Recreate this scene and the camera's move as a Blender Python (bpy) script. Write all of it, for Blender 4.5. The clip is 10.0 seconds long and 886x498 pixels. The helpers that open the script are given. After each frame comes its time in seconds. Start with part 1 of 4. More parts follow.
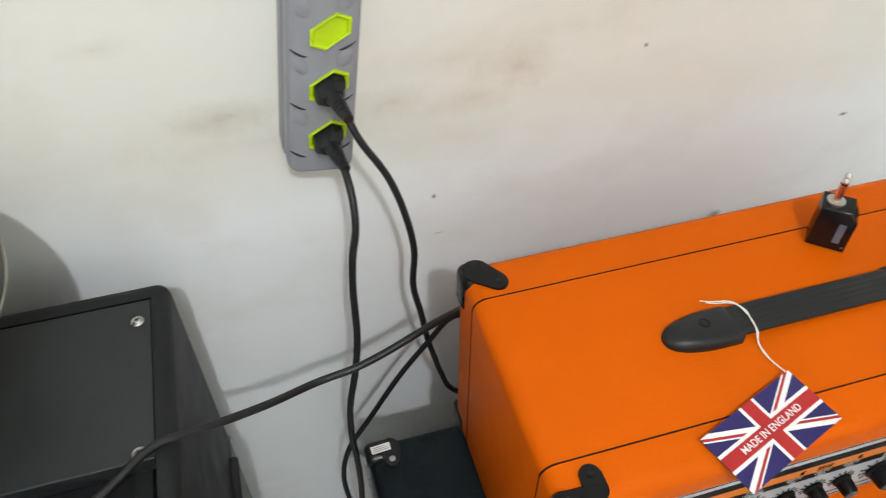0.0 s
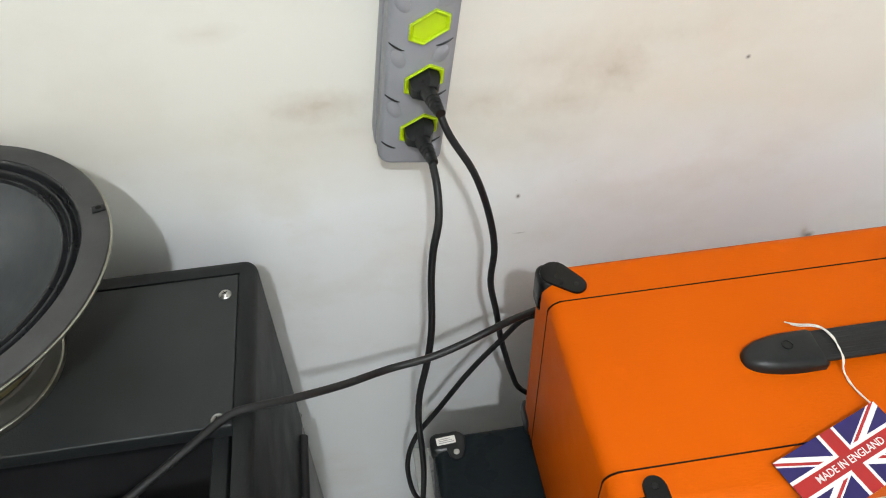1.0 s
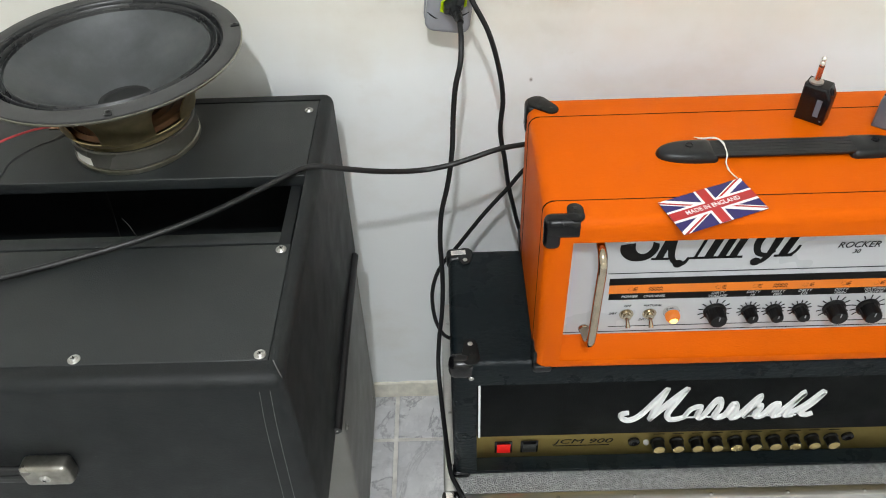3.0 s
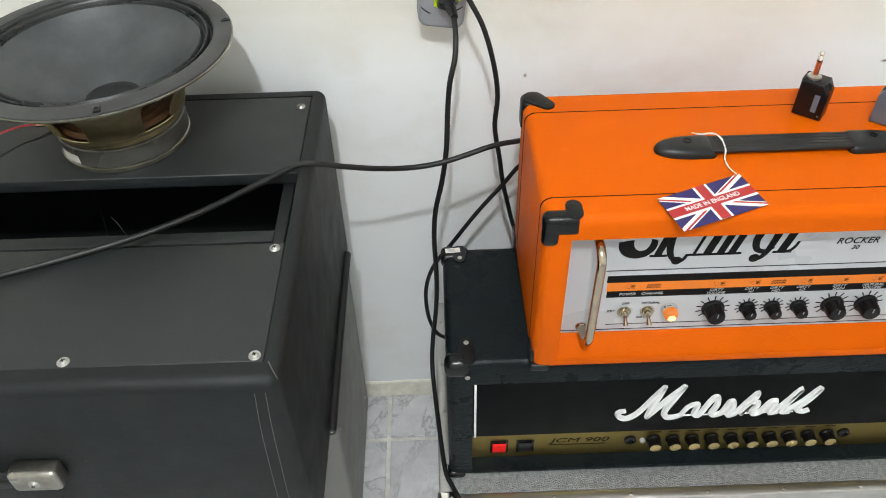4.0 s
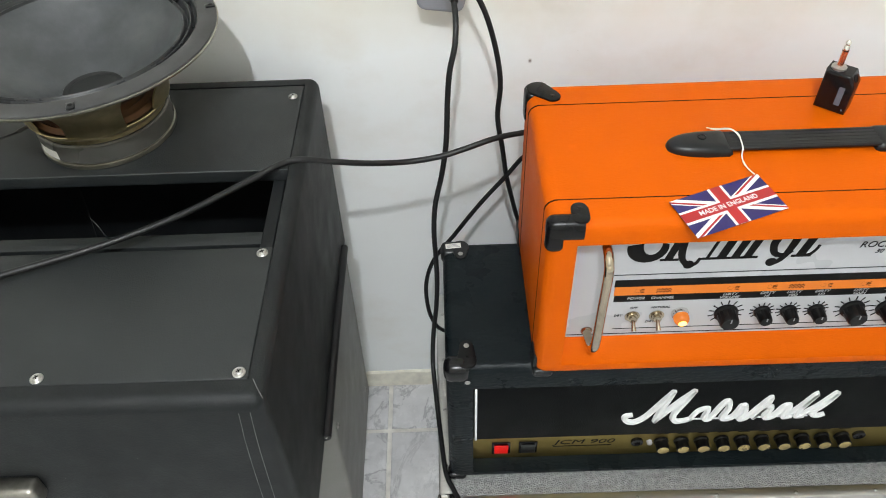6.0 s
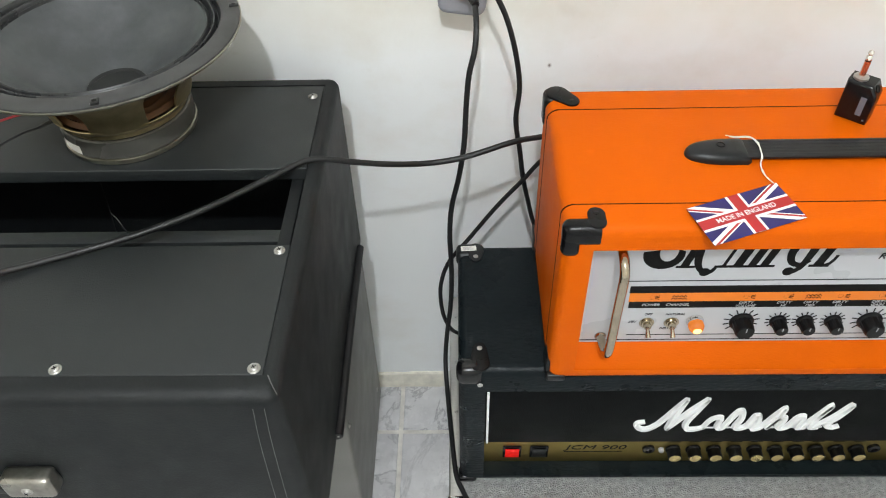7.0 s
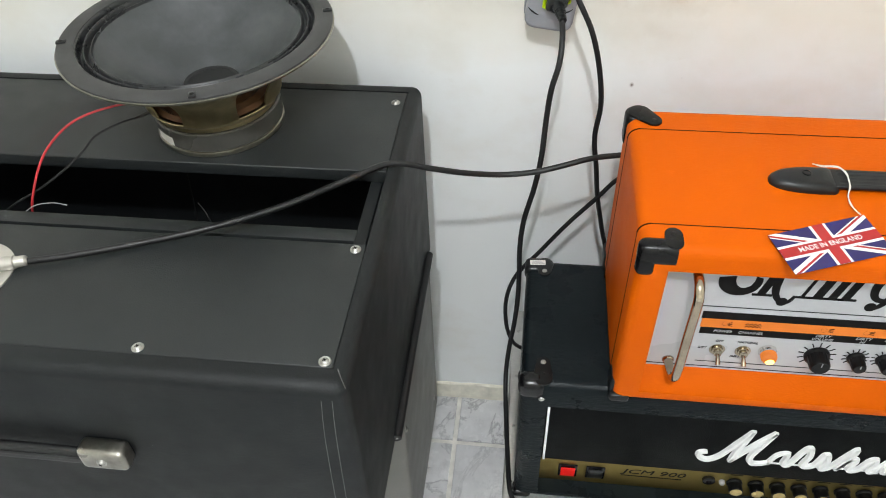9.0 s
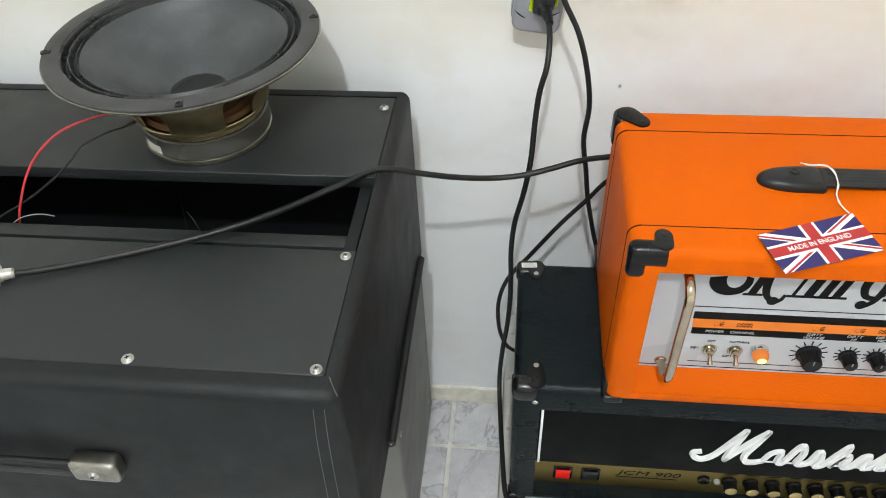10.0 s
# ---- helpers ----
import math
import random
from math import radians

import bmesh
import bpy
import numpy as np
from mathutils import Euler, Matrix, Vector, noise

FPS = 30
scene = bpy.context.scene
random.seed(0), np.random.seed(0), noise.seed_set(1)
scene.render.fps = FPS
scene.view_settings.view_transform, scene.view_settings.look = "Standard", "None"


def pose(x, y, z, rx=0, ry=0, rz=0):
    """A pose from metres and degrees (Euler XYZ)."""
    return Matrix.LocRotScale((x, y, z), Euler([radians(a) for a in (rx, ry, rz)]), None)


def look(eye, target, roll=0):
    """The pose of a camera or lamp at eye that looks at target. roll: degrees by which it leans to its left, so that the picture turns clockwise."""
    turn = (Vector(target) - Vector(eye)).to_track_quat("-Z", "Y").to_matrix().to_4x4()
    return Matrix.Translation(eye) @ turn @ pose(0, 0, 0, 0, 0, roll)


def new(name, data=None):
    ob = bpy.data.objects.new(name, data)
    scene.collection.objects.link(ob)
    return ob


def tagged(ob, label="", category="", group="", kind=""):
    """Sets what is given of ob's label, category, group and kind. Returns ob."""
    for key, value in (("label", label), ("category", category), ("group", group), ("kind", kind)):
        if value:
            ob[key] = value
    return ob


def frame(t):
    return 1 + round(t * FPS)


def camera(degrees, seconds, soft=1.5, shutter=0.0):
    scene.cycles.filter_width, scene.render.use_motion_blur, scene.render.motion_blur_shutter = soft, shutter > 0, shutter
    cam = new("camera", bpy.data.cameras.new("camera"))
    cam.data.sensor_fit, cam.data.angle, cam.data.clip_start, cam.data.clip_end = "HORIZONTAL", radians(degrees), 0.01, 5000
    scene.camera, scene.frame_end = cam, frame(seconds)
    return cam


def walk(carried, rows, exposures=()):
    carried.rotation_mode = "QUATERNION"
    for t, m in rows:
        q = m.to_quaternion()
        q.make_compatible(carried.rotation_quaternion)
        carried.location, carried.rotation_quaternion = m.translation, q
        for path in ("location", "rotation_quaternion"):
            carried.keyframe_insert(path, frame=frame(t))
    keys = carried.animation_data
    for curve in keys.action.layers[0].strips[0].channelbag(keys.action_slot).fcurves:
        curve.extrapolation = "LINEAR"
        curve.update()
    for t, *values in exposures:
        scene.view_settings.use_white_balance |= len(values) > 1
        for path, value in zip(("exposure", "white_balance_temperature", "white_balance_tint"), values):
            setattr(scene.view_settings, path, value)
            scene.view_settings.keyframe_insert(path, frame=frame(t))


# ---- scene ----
cam = camera(60.3, 10.0, soft=1.0, shutter=0.4)
PATH = [
    (0, (0.1440, 0.0369, 1.3410), (0.4896, 1.2330, 0.0405), 0),
    (0.5, (0.1314, 0.0324, 1.3419), (0.3573, 1.2591, 0.0441), -0.5),
    (0.7, (0.1330, 0.0330, 1.3410), (0.3370, 1.4090, -0.0960), -1.2),
    (1, (0.1413, 0.0297, 1.3437), (0.3051, 1.2663, 0.0459), -1.7),
    (1.3, (0.1320, 0.0020, 1.3620), (0.2940, 1.3900, -0.0690), -0.8),
    (1.5, (0.1305, -0.0396, 1.3734), (0.2862, 1.2168, 0.0936), -0.9),
    (1.7, (0.1260, -0.0880, 1.3855), (0.3390, 1.3050, -0.0330), 0),
    (2, (0.1422, -0.1746, 1.3824), (0.3438, 1.0908, 0.1179), 1.3),
    (2.3, (0.1760, -0.2660, 1.3880), (0.3310, 1.1650, 0.0000), 2.0),
    (2.5, (0.1800, -0.3069, 1.3743), (0.2385, 1.0035, 0.1413), 1.1),
    (2.7, (0.1700, -0.3270, 1.3670), (0.1810, 1.1330, 0.0000), 0.2),
    (3, (0.1854, -0.3528, 1.3590), (0.1638, 0.9630, 0.1314), -2.3),
    (4.5, (0.1719, -0.3231, 1.3491), (0.1881, 0.9792, 0.1071), -1.4),
    (5, (0.1827, -0.2970, 1.3455), (0.1890, 0.9846, 0.0810), -1.9),
    (6.5, (0.1863, -0.2853, 1.3437), (0.1638, 0.9774, 0.0603), -2.1),
    (7, (0.1845, -0.2889, 1.3446), (0.1404, 0.9801, 0.0684), -2),
    (7.5, (0.1827, -0.2898, 1.3446), (0.1089, 0.9855, 0.0765), -1.9),
    (8, (0.1773, -0.2952, 1.3446), (0.0684, 0.9864, 0.0855), -1.8),
    (8.5, (0.1728, -0.3006, 1.3446), (0.0153, 0.9828, 0.0927), -1.8),
    (9, (0.1719, -0.3006, 1.3446), (-0.0144, 0.9846, 0.0990), -2.4),
    (9.5, (0.1737, -0.2979, 1.3446), (-0.0090, 0.9918, 0.1026), -3),
    (10, (0.1746, -0.2970, 1.3455), (0.0036, 0.9936, 0.1026), -2.9),
]
EXPOSURES = [(0, -0.22), (1.0, -0.14), (1.8, -0.08), (2.6, -0.05), (3.0, -0.04), (4.5, 0.05), (10, 0.06)]
walk(cam, [(t, look(eye, target, roll)) for t, eye, target, roll in PATH], EXPOSURES)

# ---- light ----
world = bpy.data.worlds.new("world")
scene.world = world
world.use_nodes = True
world.node_tree.nodes["Background"].inputs[0].default_value = (0.9, 0.95, 1.0, 1)
world.node_tree.nodes["Background"].inputs[1].default_value = 0.05

lamp_data = bpy.data.lights.new("ceiling_lamp", "POINT")
lamp_data.shadow_soft_size, lamp_data.energy = 0.030, 85
lamp_data.color = (0.955, 1.0, 1.035)
lamp = new("ceiling_lamp_light", lamp_data)
lamp.matrix_world = pose(0.13, -0.95, 2.48)


# ---- materials ----
class Nodes:
    """A small helper that builds one node material."""

    def __init__(self, name):
        self.m = bpy.data.materials.new(name)
        self.m.use_nodes = True
        self.t = self.m.node_tree
        self.bsdf = self.t.nodes["Principled BSDF"]
        self.coord = self.t.nodes.new("ShaderNodeTexCoord").outputs["Object"]

    def put(self, kind, **values):
        n = self.t.nodes.new(kind)
        for k, v in values.items():
            self.plug(v, n.inputs[k.replace("_", " ")])
        return n

    def plug(self, value, socket):
        if isinstance(value, bpy.types.NodeSocket):
            self.t.links.new(value, socket)
        else:
            socket.default_value = value

    def noise(self, scale, detail=4, rough=0.55, vector=None):
        n = self.put("ShaderNodeTexNoise", Scale=scale, Detail=detail, Roughness=rough)
        self.plug(vector or self.coord, n.inputs["Vector"])
        return n.outputs["Fac"]

    def voronoi(self, scale, feature="F1", vector=None):
        n = self.put("ShaderNodeTexVoronoi", Scale=scale)
        n.feature = feature
        self.plug(vector or self.coord, n.inputs["Vector"])
        return n.outputs["Distance"]

    def stretch(self, x, y, z):
        n = self.put("ShaderNodeMapping", Scale=(x, y, z))
        self.plug(self.coord, n.inputs["Vector"])
        return n.outputs["Vector"]

    def ramp(self, fac, *stops):
        n = self.put("ShaderNodeValToRGB", Fac=fac)
        e = n.color_ramp.elements
        while len(e) < len(stops):
            e.new(0.5)
        for el, (p, c) in zip(e, stops):
            el.position, el.color = p, (c, c, c, 1) if isinstance(c, float) else (*c, 1)
        return n.outputs["Color"]

    def mix(self, fac, a, b, blend="MIX"):
        n = self.put("ShaderNodeMix")
        n.data_type, n.blend_type = "RGBA", blend
        for s, v in ((n.inputs[0], fac), (n.inputs[6], a), (n.inputs[7], b)):
            self.plug((*v, 1) if isinstance(v, tuple) and len(v) == 3 else v, s)
        return n.outputs[2]

    def math(self, op, a, b):
        n = self.put("ShaderNodeMath")
        n.operation = op
        self.plug(a, n.inputs[0]), self.plug(b, n.inputs[1])
        return n.outputs[0]

    def bump(self, height, strength, distance=0.001, normal=None):
        n = self.put("ShaderNodeBump", Strength=strength, Distance=distance, Height=height)
        if normal:
            self.plug(normal, n.inputs["Normal"])
        return n.outputs["Normal"]

    def done(self, colour, rough=0.5, metal=0.0, normal=None, **more):
        b = self.bsdf.inputs
        self.plug((*colour, 1) if isinstance(colour, tuple) else colour, b["Base Color"])
        self.plug(rough, b["Roughness"]), self.plug(metal, b["Metallic"])
        if normal:
            self.plug(normal, b["Normal"])
        for k, v in more.items():
            self.plug(v, b[k.replace("_", " ")])
        return self.m


def plain(name, colour, rough=0.5, metal=0.0, wear=0.25, scale=60.0, bump=0.05, **more):
    """A plain material with a little wear at two scales."""
    n = Nodes(name)
    dark = tuple(c * (1 - wear) for c in colour)
    a = n.ramp(n.noise(scale, 5), (0.35, 0.0), (0.7, 1.0))
    r = n.ramp(n.noise(scale * 0.3, 4), (0.3, max(0.02, rough - 0.08)), (0.7, min(1.0, rough + 0.08)))
    return n.done(n.mix(a, colour, dark), r, metal, n.bump(n.noise(scale * 12, 3), bump, 0.0005), **more)


BROWN, GREY = (0.42, 0.33, 0.22), (0.16, 0.14, 0.12)
# scuffs on the wall: x, z, half width, half height, strength, tint
STAINS = (
    (0.112, 0.915, 0.0400, 0.0170, 0.60, BROWN), (0.090, 0.905, 0.0780, 0.0260, 0.22, BROWN), (0.400, 0.918, 0.0380, 0.0200, 0.55, BROWN),
    (0.352, 0.889, 0.0520, 0.0182, 0.37, BROWN), (0.266, 0.900, 0.0364, 0.0169, 0.40, BROWN), (0.330, 0.940, 0.0780, 0.0208, 0.22, BROWN),
    (0.46, 0.955, 0.1170, 0.0260, 0.22, BROWN), (0.330, 0.850, 0.0650, 0.0390, 0.19, BROWN), (0.150, 0.880, 0.1430, 0.0156, 0.15, BROWN),
    (0.310, 0.765, 0.0017, 0.0022, 0.90, GREY), (0.539, 0.918, 0.0017, 0.0017, 0.90, GREY), (0.840, 0.770, 0.0039, 0.0017, 0.90, GREY),
    (0.314, 0.706, 0.0066, 0.0011, 0.60, GREY), (0.700, 0.635, 0.0050, 0.0044, 0.70, GREY), (0.02, 1.00, 0.0260, 0.0078, 0.25, BROWN),
)


def make_wall():
    n = Nodes("wall_paint")
    big = n.ramp(n.noise(1.6, 3), (0.35, 0.0), (0.7, 1.0))
    base = n.mix(big, (0.80, 0.785, 0.725), (0.79, 0.765, 0.69))
    # whiter, bluer lower paint with an uneven upper edge, lifted further for missing light
    sep = n.t.nodes.new("ShaderNodeSeparateXYZ")
    n.plug(n.coord, sep.inputs[0])
    height = n.math("ADD", sep.outputs["Z"], n.math("MULTIPLY", n.noise(5, 4, 0.6), 0.16))
    lower_lift = n.ramp(height, (0.86, 1.0), (0.95, 0.0))
    base = n.mix(lower_lift, base, (0.875, 0.900, 0.902))
    soiled = n.ramp(n.noise(4.5, 6, 0.62, n.stretch(1, 1, 1.4)), (0.50, 0.0), (0.72, 1.0))
    base = n.mix(n.math("MULTIPLY", soiled, 0.34), base, (0.68, 0.63, 0.54))
    smear = n.ramp(n.noise(9, 6, 0.7, n.stretch(1, 1, 1.5)), (0.64, 0.0), (0.80, 1.0))
    base = n.mix(n.math("MULTIPLY", smear, 0.22), base, (0.55, 0.48, 0.38))
    speck = n.ramp(n.voronoi(26), (0.035, 1.0), (0.05, 0.0))
    thin = n.ramp(n.noise(11, 2), (0.6, 0.0), (0.63, 1.0))
    base = n.mix(n.math("MULTIPLY", speck, n.math("MULTIPLY", thin, 0.5)), base, (0.25, 0.22, 0.19))
    warp = n.noise(30, 6, 0.68)
    for x, z, w, h, amount, tint in STAINS:
        m = n.put("ShaderNodeMapping", Location=(-x / w, 0, -z / h), Scale=(1 / w, 0, 1 / h), Vector=n.coord)
        ln = n.t.nodes.new("ShaderNodeVectorMath")
        ln.operation = "LENGTH"
        n.plug(m.outputs["Vector"], ln.inputs[0])
        d = n.math("ADD", ln.outputs["Value"], n.math("MULTIPLY", warp, 1.6 if w > 0.006 else 0.2))
        base = n.mix(n.math("MULTIPLY", n.ramp(n.math("MULTIPLY", d, 0.42), (0.27, 1.0), (0.50, 0.45), (0.92, 0.0)), amount), base, tint)
    nor = n.bump(n.noise(18, 3), 0.25, 0.004)
    nor = n.bump(n.noise(220, 4), 0.10, 0.001, nor)
    return n.done(base, n.ramp(n.noise(9), (0.3, 0.42), (0.7, 0.6)), 0, nor)


def make_tolex(name, colour, grain, rough, wear=0.12, strength=0.5, lines=(1.0, 1.0, 1.0), gloss=0.5, lint=False):
    """Embossed vinyl covering."""
    n = Nodes(name)
    v = n.stretch(*lines)
    cells = n.voronoi(grain, "F1", v)
    fine = n.noise(grain * 1.5, 4, 0.6, v)
    tone = n.ramp(n.noise(7, 4), (0.3, 0.0), (0.75, 1.0))
    col = n.mix(tone, colour, tuple(c * (1 - wear) for c in colour))
    scuff = n.ramp(n.noise(35, 6, 0.65), (0.60, 0.0), (0.78, 1.0))
    col = n.mix(n.math("MULTIPLY", scuff, 0.10), col, tuple(min(1, c * 1.7 + 0.01) for c in colour))
    if lint:
        dots = n.ramp(n.voronoi(58), (0.018, 1.0), (0.026, 0.0))
        few = n.ramp(n.noise(31, 2), (0.60, 0.0), (0.64, 1.0))
        col = n.mix(n.math("MULTIPLY", n.math("MULTIPLY", dots, few), 0.7), col, (0.45, 0.44, 0.42))
        rub = n.ramp(n.noise(90, 5, 0.7, n.stretch(1, 1, 0.35)), (0.66, 0.0), (0.74, 1.0))
        rub = n.math("MULTIPLY", rub, n.ramp(n.noise(5, 3), (0.52, 0.0), (0.66, 1.0)))
        col = n.mix(n.math("MULTIPLY", rub, 0.55), col, (0.05, 0.047, 0.042))
    h = n.math("ADD", n.math("MULTIPLY", cells, 0.8), fine)
    return n.done(col, n.ramp(n.noise(20), (0.3, rough - 0.07), (0.7, rough + 0.07)), 0, n.bump(h, strength, 0.0008), Specular_IOR_Level=gloss)


def make_tile():
    n = Nodes("grey_marble_tile")
    info = n.t.nodes.new("ShaderNodeObjectInfo").outputs["Random"]
    off = n.put("ShaderNodeCombineXYZ", X=n.math("MULTIPLY", info, 17.0), Y=n.math("MULTIPLY", info, 31.0), Z=0.0)
    add = n.t.nodes.new("ShaderNodeVectorMath")
    n.plug(n.coord, add.inputs[0]), n.plug(off.outputs[0], add.inputs[1])
    v = add.outputs[0]
    cloud = n.ramp(n.noise(7, 6, 0.65, v), (0.30, (0.48, 0.48, 0.495)), (0.66, (0.74, 0.74, 0.745)))
    w = n.put("ShaderNodeTexNoise", Scale=5.0, Detail=9.0, Roughness=0.68, Distortion=1.6)
    n.plug(v, w.inputs["Vector"])
    vein = n.ramp(w.outputs["Fac"], (0.465, 0.0), (0.5, 1.0), (0.525, 0.0))
    patch = n.ramp(n.noise(4, 3, 0.5, v), (0.38, 0.0), (0.55, 1.0))
    col = n.mix(n.math("MULTIPLY", n.math("MULTIPLY", vein, patch), 0.80), cloud, (0.27, 0.27, 0.29))
    smudge = n.ramp(n.noise(26, 6, 0.7, v), (0.52, 0.0), (0.68, 1.0))
    col = n.mix(n.math("MULTIPLY", smudge, 0.45), col, (0.36, 0.36, 0.38))
    return n.done(col, n.ramp(n.noise(30), (0.3, 0.18), (0.7, 0.32)), 0, n.bump(n.noise(90), 0.04, 0.001))


def make_hammered():
    n = Nodes("hammered_silver")
    h = n.voronoi(560, "SMOOTH_F1")
    col = n.ramp(n.noise(150, 4), (0.3, 0.25), (0.7, 0.45))
    return n.done(col, 0.33, 0.55, n.bump(h, 1.0, 0.0018))


def make_brushed(name, colour, rough, lines):
    n = Nodes(name)
    streak = n.noise(40, 6, 0.7, n.stretch(*lines))
    return n.done(n.mix(streak, colour, tuple(c * 0.62 for c in colour)), n.ramp(streak, (0.2, rough - 0.06), (0.8, rough + 0.1)), 1.0, n.bump(streak, 0.08, 0.0004))


def make_cone():
    n = Nodes("speaker_cone_paper")
    dust = n.ramp(n.noise(16, 6, 0.6), (0.4, 0.0), (0.75, 1.0))
    col = n.mix(dust, (0.036, 0.040, 0.043), (0.075, 0.080, 0.084))
    return n.done(col, n.ramp(n.noise(30), (0.3, 0.36), (0.7, 0.52)), 0, n.bump(n.noise(420, 5), 0.25, 0.0006))


M_WALL = make_wall()
M_HAMMER = make_hammered()
M_CEIL = plain("ceiling_paint", (0.80, 0.80, 0.78), 0.8, wear=0.06, scale=5)
M_STRIP = plain("bare_plaster", (0.88, 0.845, 0.735), 0.7, wear=0.22, scale=45, bump=0.3)
M_GROUT = plain("grout", (0.80, 0.78, 0.73), 0.8, wear=0.35, scale=30, bump=0.3)
M_TILE = make_tile()
M_ORANGE = make_tolex("orange_vinyl", (0.60, 0.099, 0.0003), 600, 0.52, 0.05, 0.28, (0.35, 1.0, 1.0), 0.07)
M_BLACK = make_tolex("black_levant_vinyl", (0.0072, 0.0106, 0.0125), 230, 0.30, 0.15, 0.5, (0.45, 1.0, 1.0), 0.08)
M_CAB = make_tolex("black_cabinet_vinyl", (0.0068, 0.0082, 0.0092), 520, 0.57, 0.2, 0.22, (1.0, 1.0, 1.0), 0.30, True)
M_PANEL = make_tolex("black_back_panel", (0.0138, 0.0163, 0.0173), 620, 0.48, 0.15, 0.25, (1.0, 1.0, 1.0), 0.42, True)
M_GREY = make_tolex("worn_grey_laminate", (0.20, 0.195, 0.185), 260, 0.5, 0.2, 0.3)
M_INSIDE = plain("raw_black_inside", (0.010, 0.010, 0.011), 0.8, wear=0.3, scale=20)
M_PLASTIC = plain("black_plastic", (0.011, 0.012, 0.013), 0.34, wear=0.25, scale=40, bump=0.08, Specular_IOR_Level=0.3)
M_GLOSS = plain("gloss_black_plastic", (0.006, 0.006, 0.007), 0.2, wear=0.2, scale=40, Specular_IOR_Level=0.32)
M_GUARD = plain("moulded_black_plastic", (0.0050, 0.0050, 0.0056), 0.26, wear=0.25, scale=50, bump=0.06, Specular_IOR_Level=0.22)
M_HANDLE = plain("worn_nickel_bar", (0.50, 0.43, 0.33), 0.12, 1.0, wear=0.25, scale=60, bump=0.03)
M_RUBBER = plain("black_rubber", (0.010, 0.010, 0.011), 0.45, wear=0.25, scale=60, bump=0.1, Specular_IOR_Level=0.35)
M_PIPING = plain("dark_piping", (0.022, 0.007, 0.003), 0.7, wear=0.3, scale=50, Specular_IOR_Level=0.1)
M_CHROME = plain("chrome", (0.80, 0.78, 0.74), 0.13, 1.0, wear=0.15, scale=40, bump=0.02)
M_NICKEL = plain("nickel_screw", (0.52, 0.51, 0.49), 0.34, 1.0, wear=0.25, scale=300, bump=0.05)
M_COPPER = plain("copper_plug", (0.78, 0.46, 0.34), 0.25, 1.0, wear=0.15, scale=120)
M_ALU = make_brushed("brushed_aluminium", (0.70, 0.69, 0.66), 0.36, (1, 30, 30))
M_GOLD = make_brushed("brushed_gold", (0.30, 0.23, 0.075), 0.42, (1, 40, 40))
M_GOLDCAP = plain("gold_knob_cap", (0.66, 0.52, 0.24), 0.3, 1.0, wear=0.2, scale=200)
M_BASKET = plain("yellow_zinc_basket", (0.56, 0.47, 0.27), 0.36, 1.0, wear=0.3, scale=45, bump=0.08)
M_MAGNET = plain("grey_magnet", (0.080, 0.078, 0.070), 0.28, wear=0.3, scale=40, bump=0.1)
M_STEEL = plain("magnet_plate_steel", (0.34, 0.33, 0.28), 0.36, 1.0, wear=0.3, scale=60)
M_GASKET = plain("grey_gasket", (0.040, 0.040, 0.041), 0.6, wear=0.35, scale=30, bump=0.2)
M_SURROUND = plain("doped_surround", (0.020, 0.021, 0.023), 0.30, wear=0.35, scale=70, bump=0.2)
M_CONE = make_cone()
M_COIL = plain("copper_brown_spider", (0.17, 0.075, 0.025), 0.6, wear=0.3, scale=80)
M_WHITE = plain("white_panel", (0.44, 0.45, 0.47), 0.32, wear=0.015, scale=20, bump=0.01)
M_PRINT = plain("black_print", (0.005, 0.005, 0.005), 0.5, wear=0.1, scale=50, bump=0.0, Specular_IOR_Level=0.1)
M_BAND = plain("orange_print", (0.70, 0.175, 0.004), 0.4, wear=0.06, scale=50, bump=0.0)
M_KNOB = plain("knob_black", (0.0035, 0.0035, 0.004), 0.34, wear=0.2, scale=60, bump=0.04, Specular_IOR_Level=0.22)
M_LOGO = plain("white_plastic_badge", (0.80, 0.80, 0.80), 0.35, wear=0.1, scale=80)
M_BLUE = plain("tag_blue", (0.016, 0.009, 0.105), 0.4, wear=0.08, scale=80, bump=0.0)
M_RED = plain("tag_red", (0.40, 0.013, 0.014), 0.4, wear=0.08, scale=80, bump=0.0)
M_PAPER = plain("tag_white", (0.82, 0.81, 0.80), 0.5, wear=0.05, scale=80, bump=0.02)
M_STRING = plain("white_string", (0.78, 0.75, 0.70), 0.9, wear=0.15, scale=300, bump=0.3)
M_STRIPGREY = plain("grey_plastic", (0.27, 0.275, 0.30), 0.42, wear=0.1, scale=25, bump=0.06)
M_LIME = plain("lime_plastic", (0.46, 0.64, 0.0), 0.4, wear=0.08, scale=60)
M_DONGLE = plain("slate_grey_plastic", (0.115, 0.130, 0.160), 0.42, wear=0.15, scale=60)
M_REDWIRE = plain("red_wire", (0.50, 0.028, 0.036), 0.45, wear=0.1, scale=100)
M_FASCIA = make_tolex("black_fascia_cloth", (0.0016, 0.0020, 0.0023), 500, 0.6, 0.1, 0.3, (1.0, 1.0, 1.0), 0.08)
M_REDGLOW = plain("red_rocker", (0.62, 0.008, 0.006), 0.35, wear=0.1, scale=100, Specular_IOR_Level=0.2, Emission_Color=(1, 0.01, 0.005, 1), Emission_Strength=0.12)
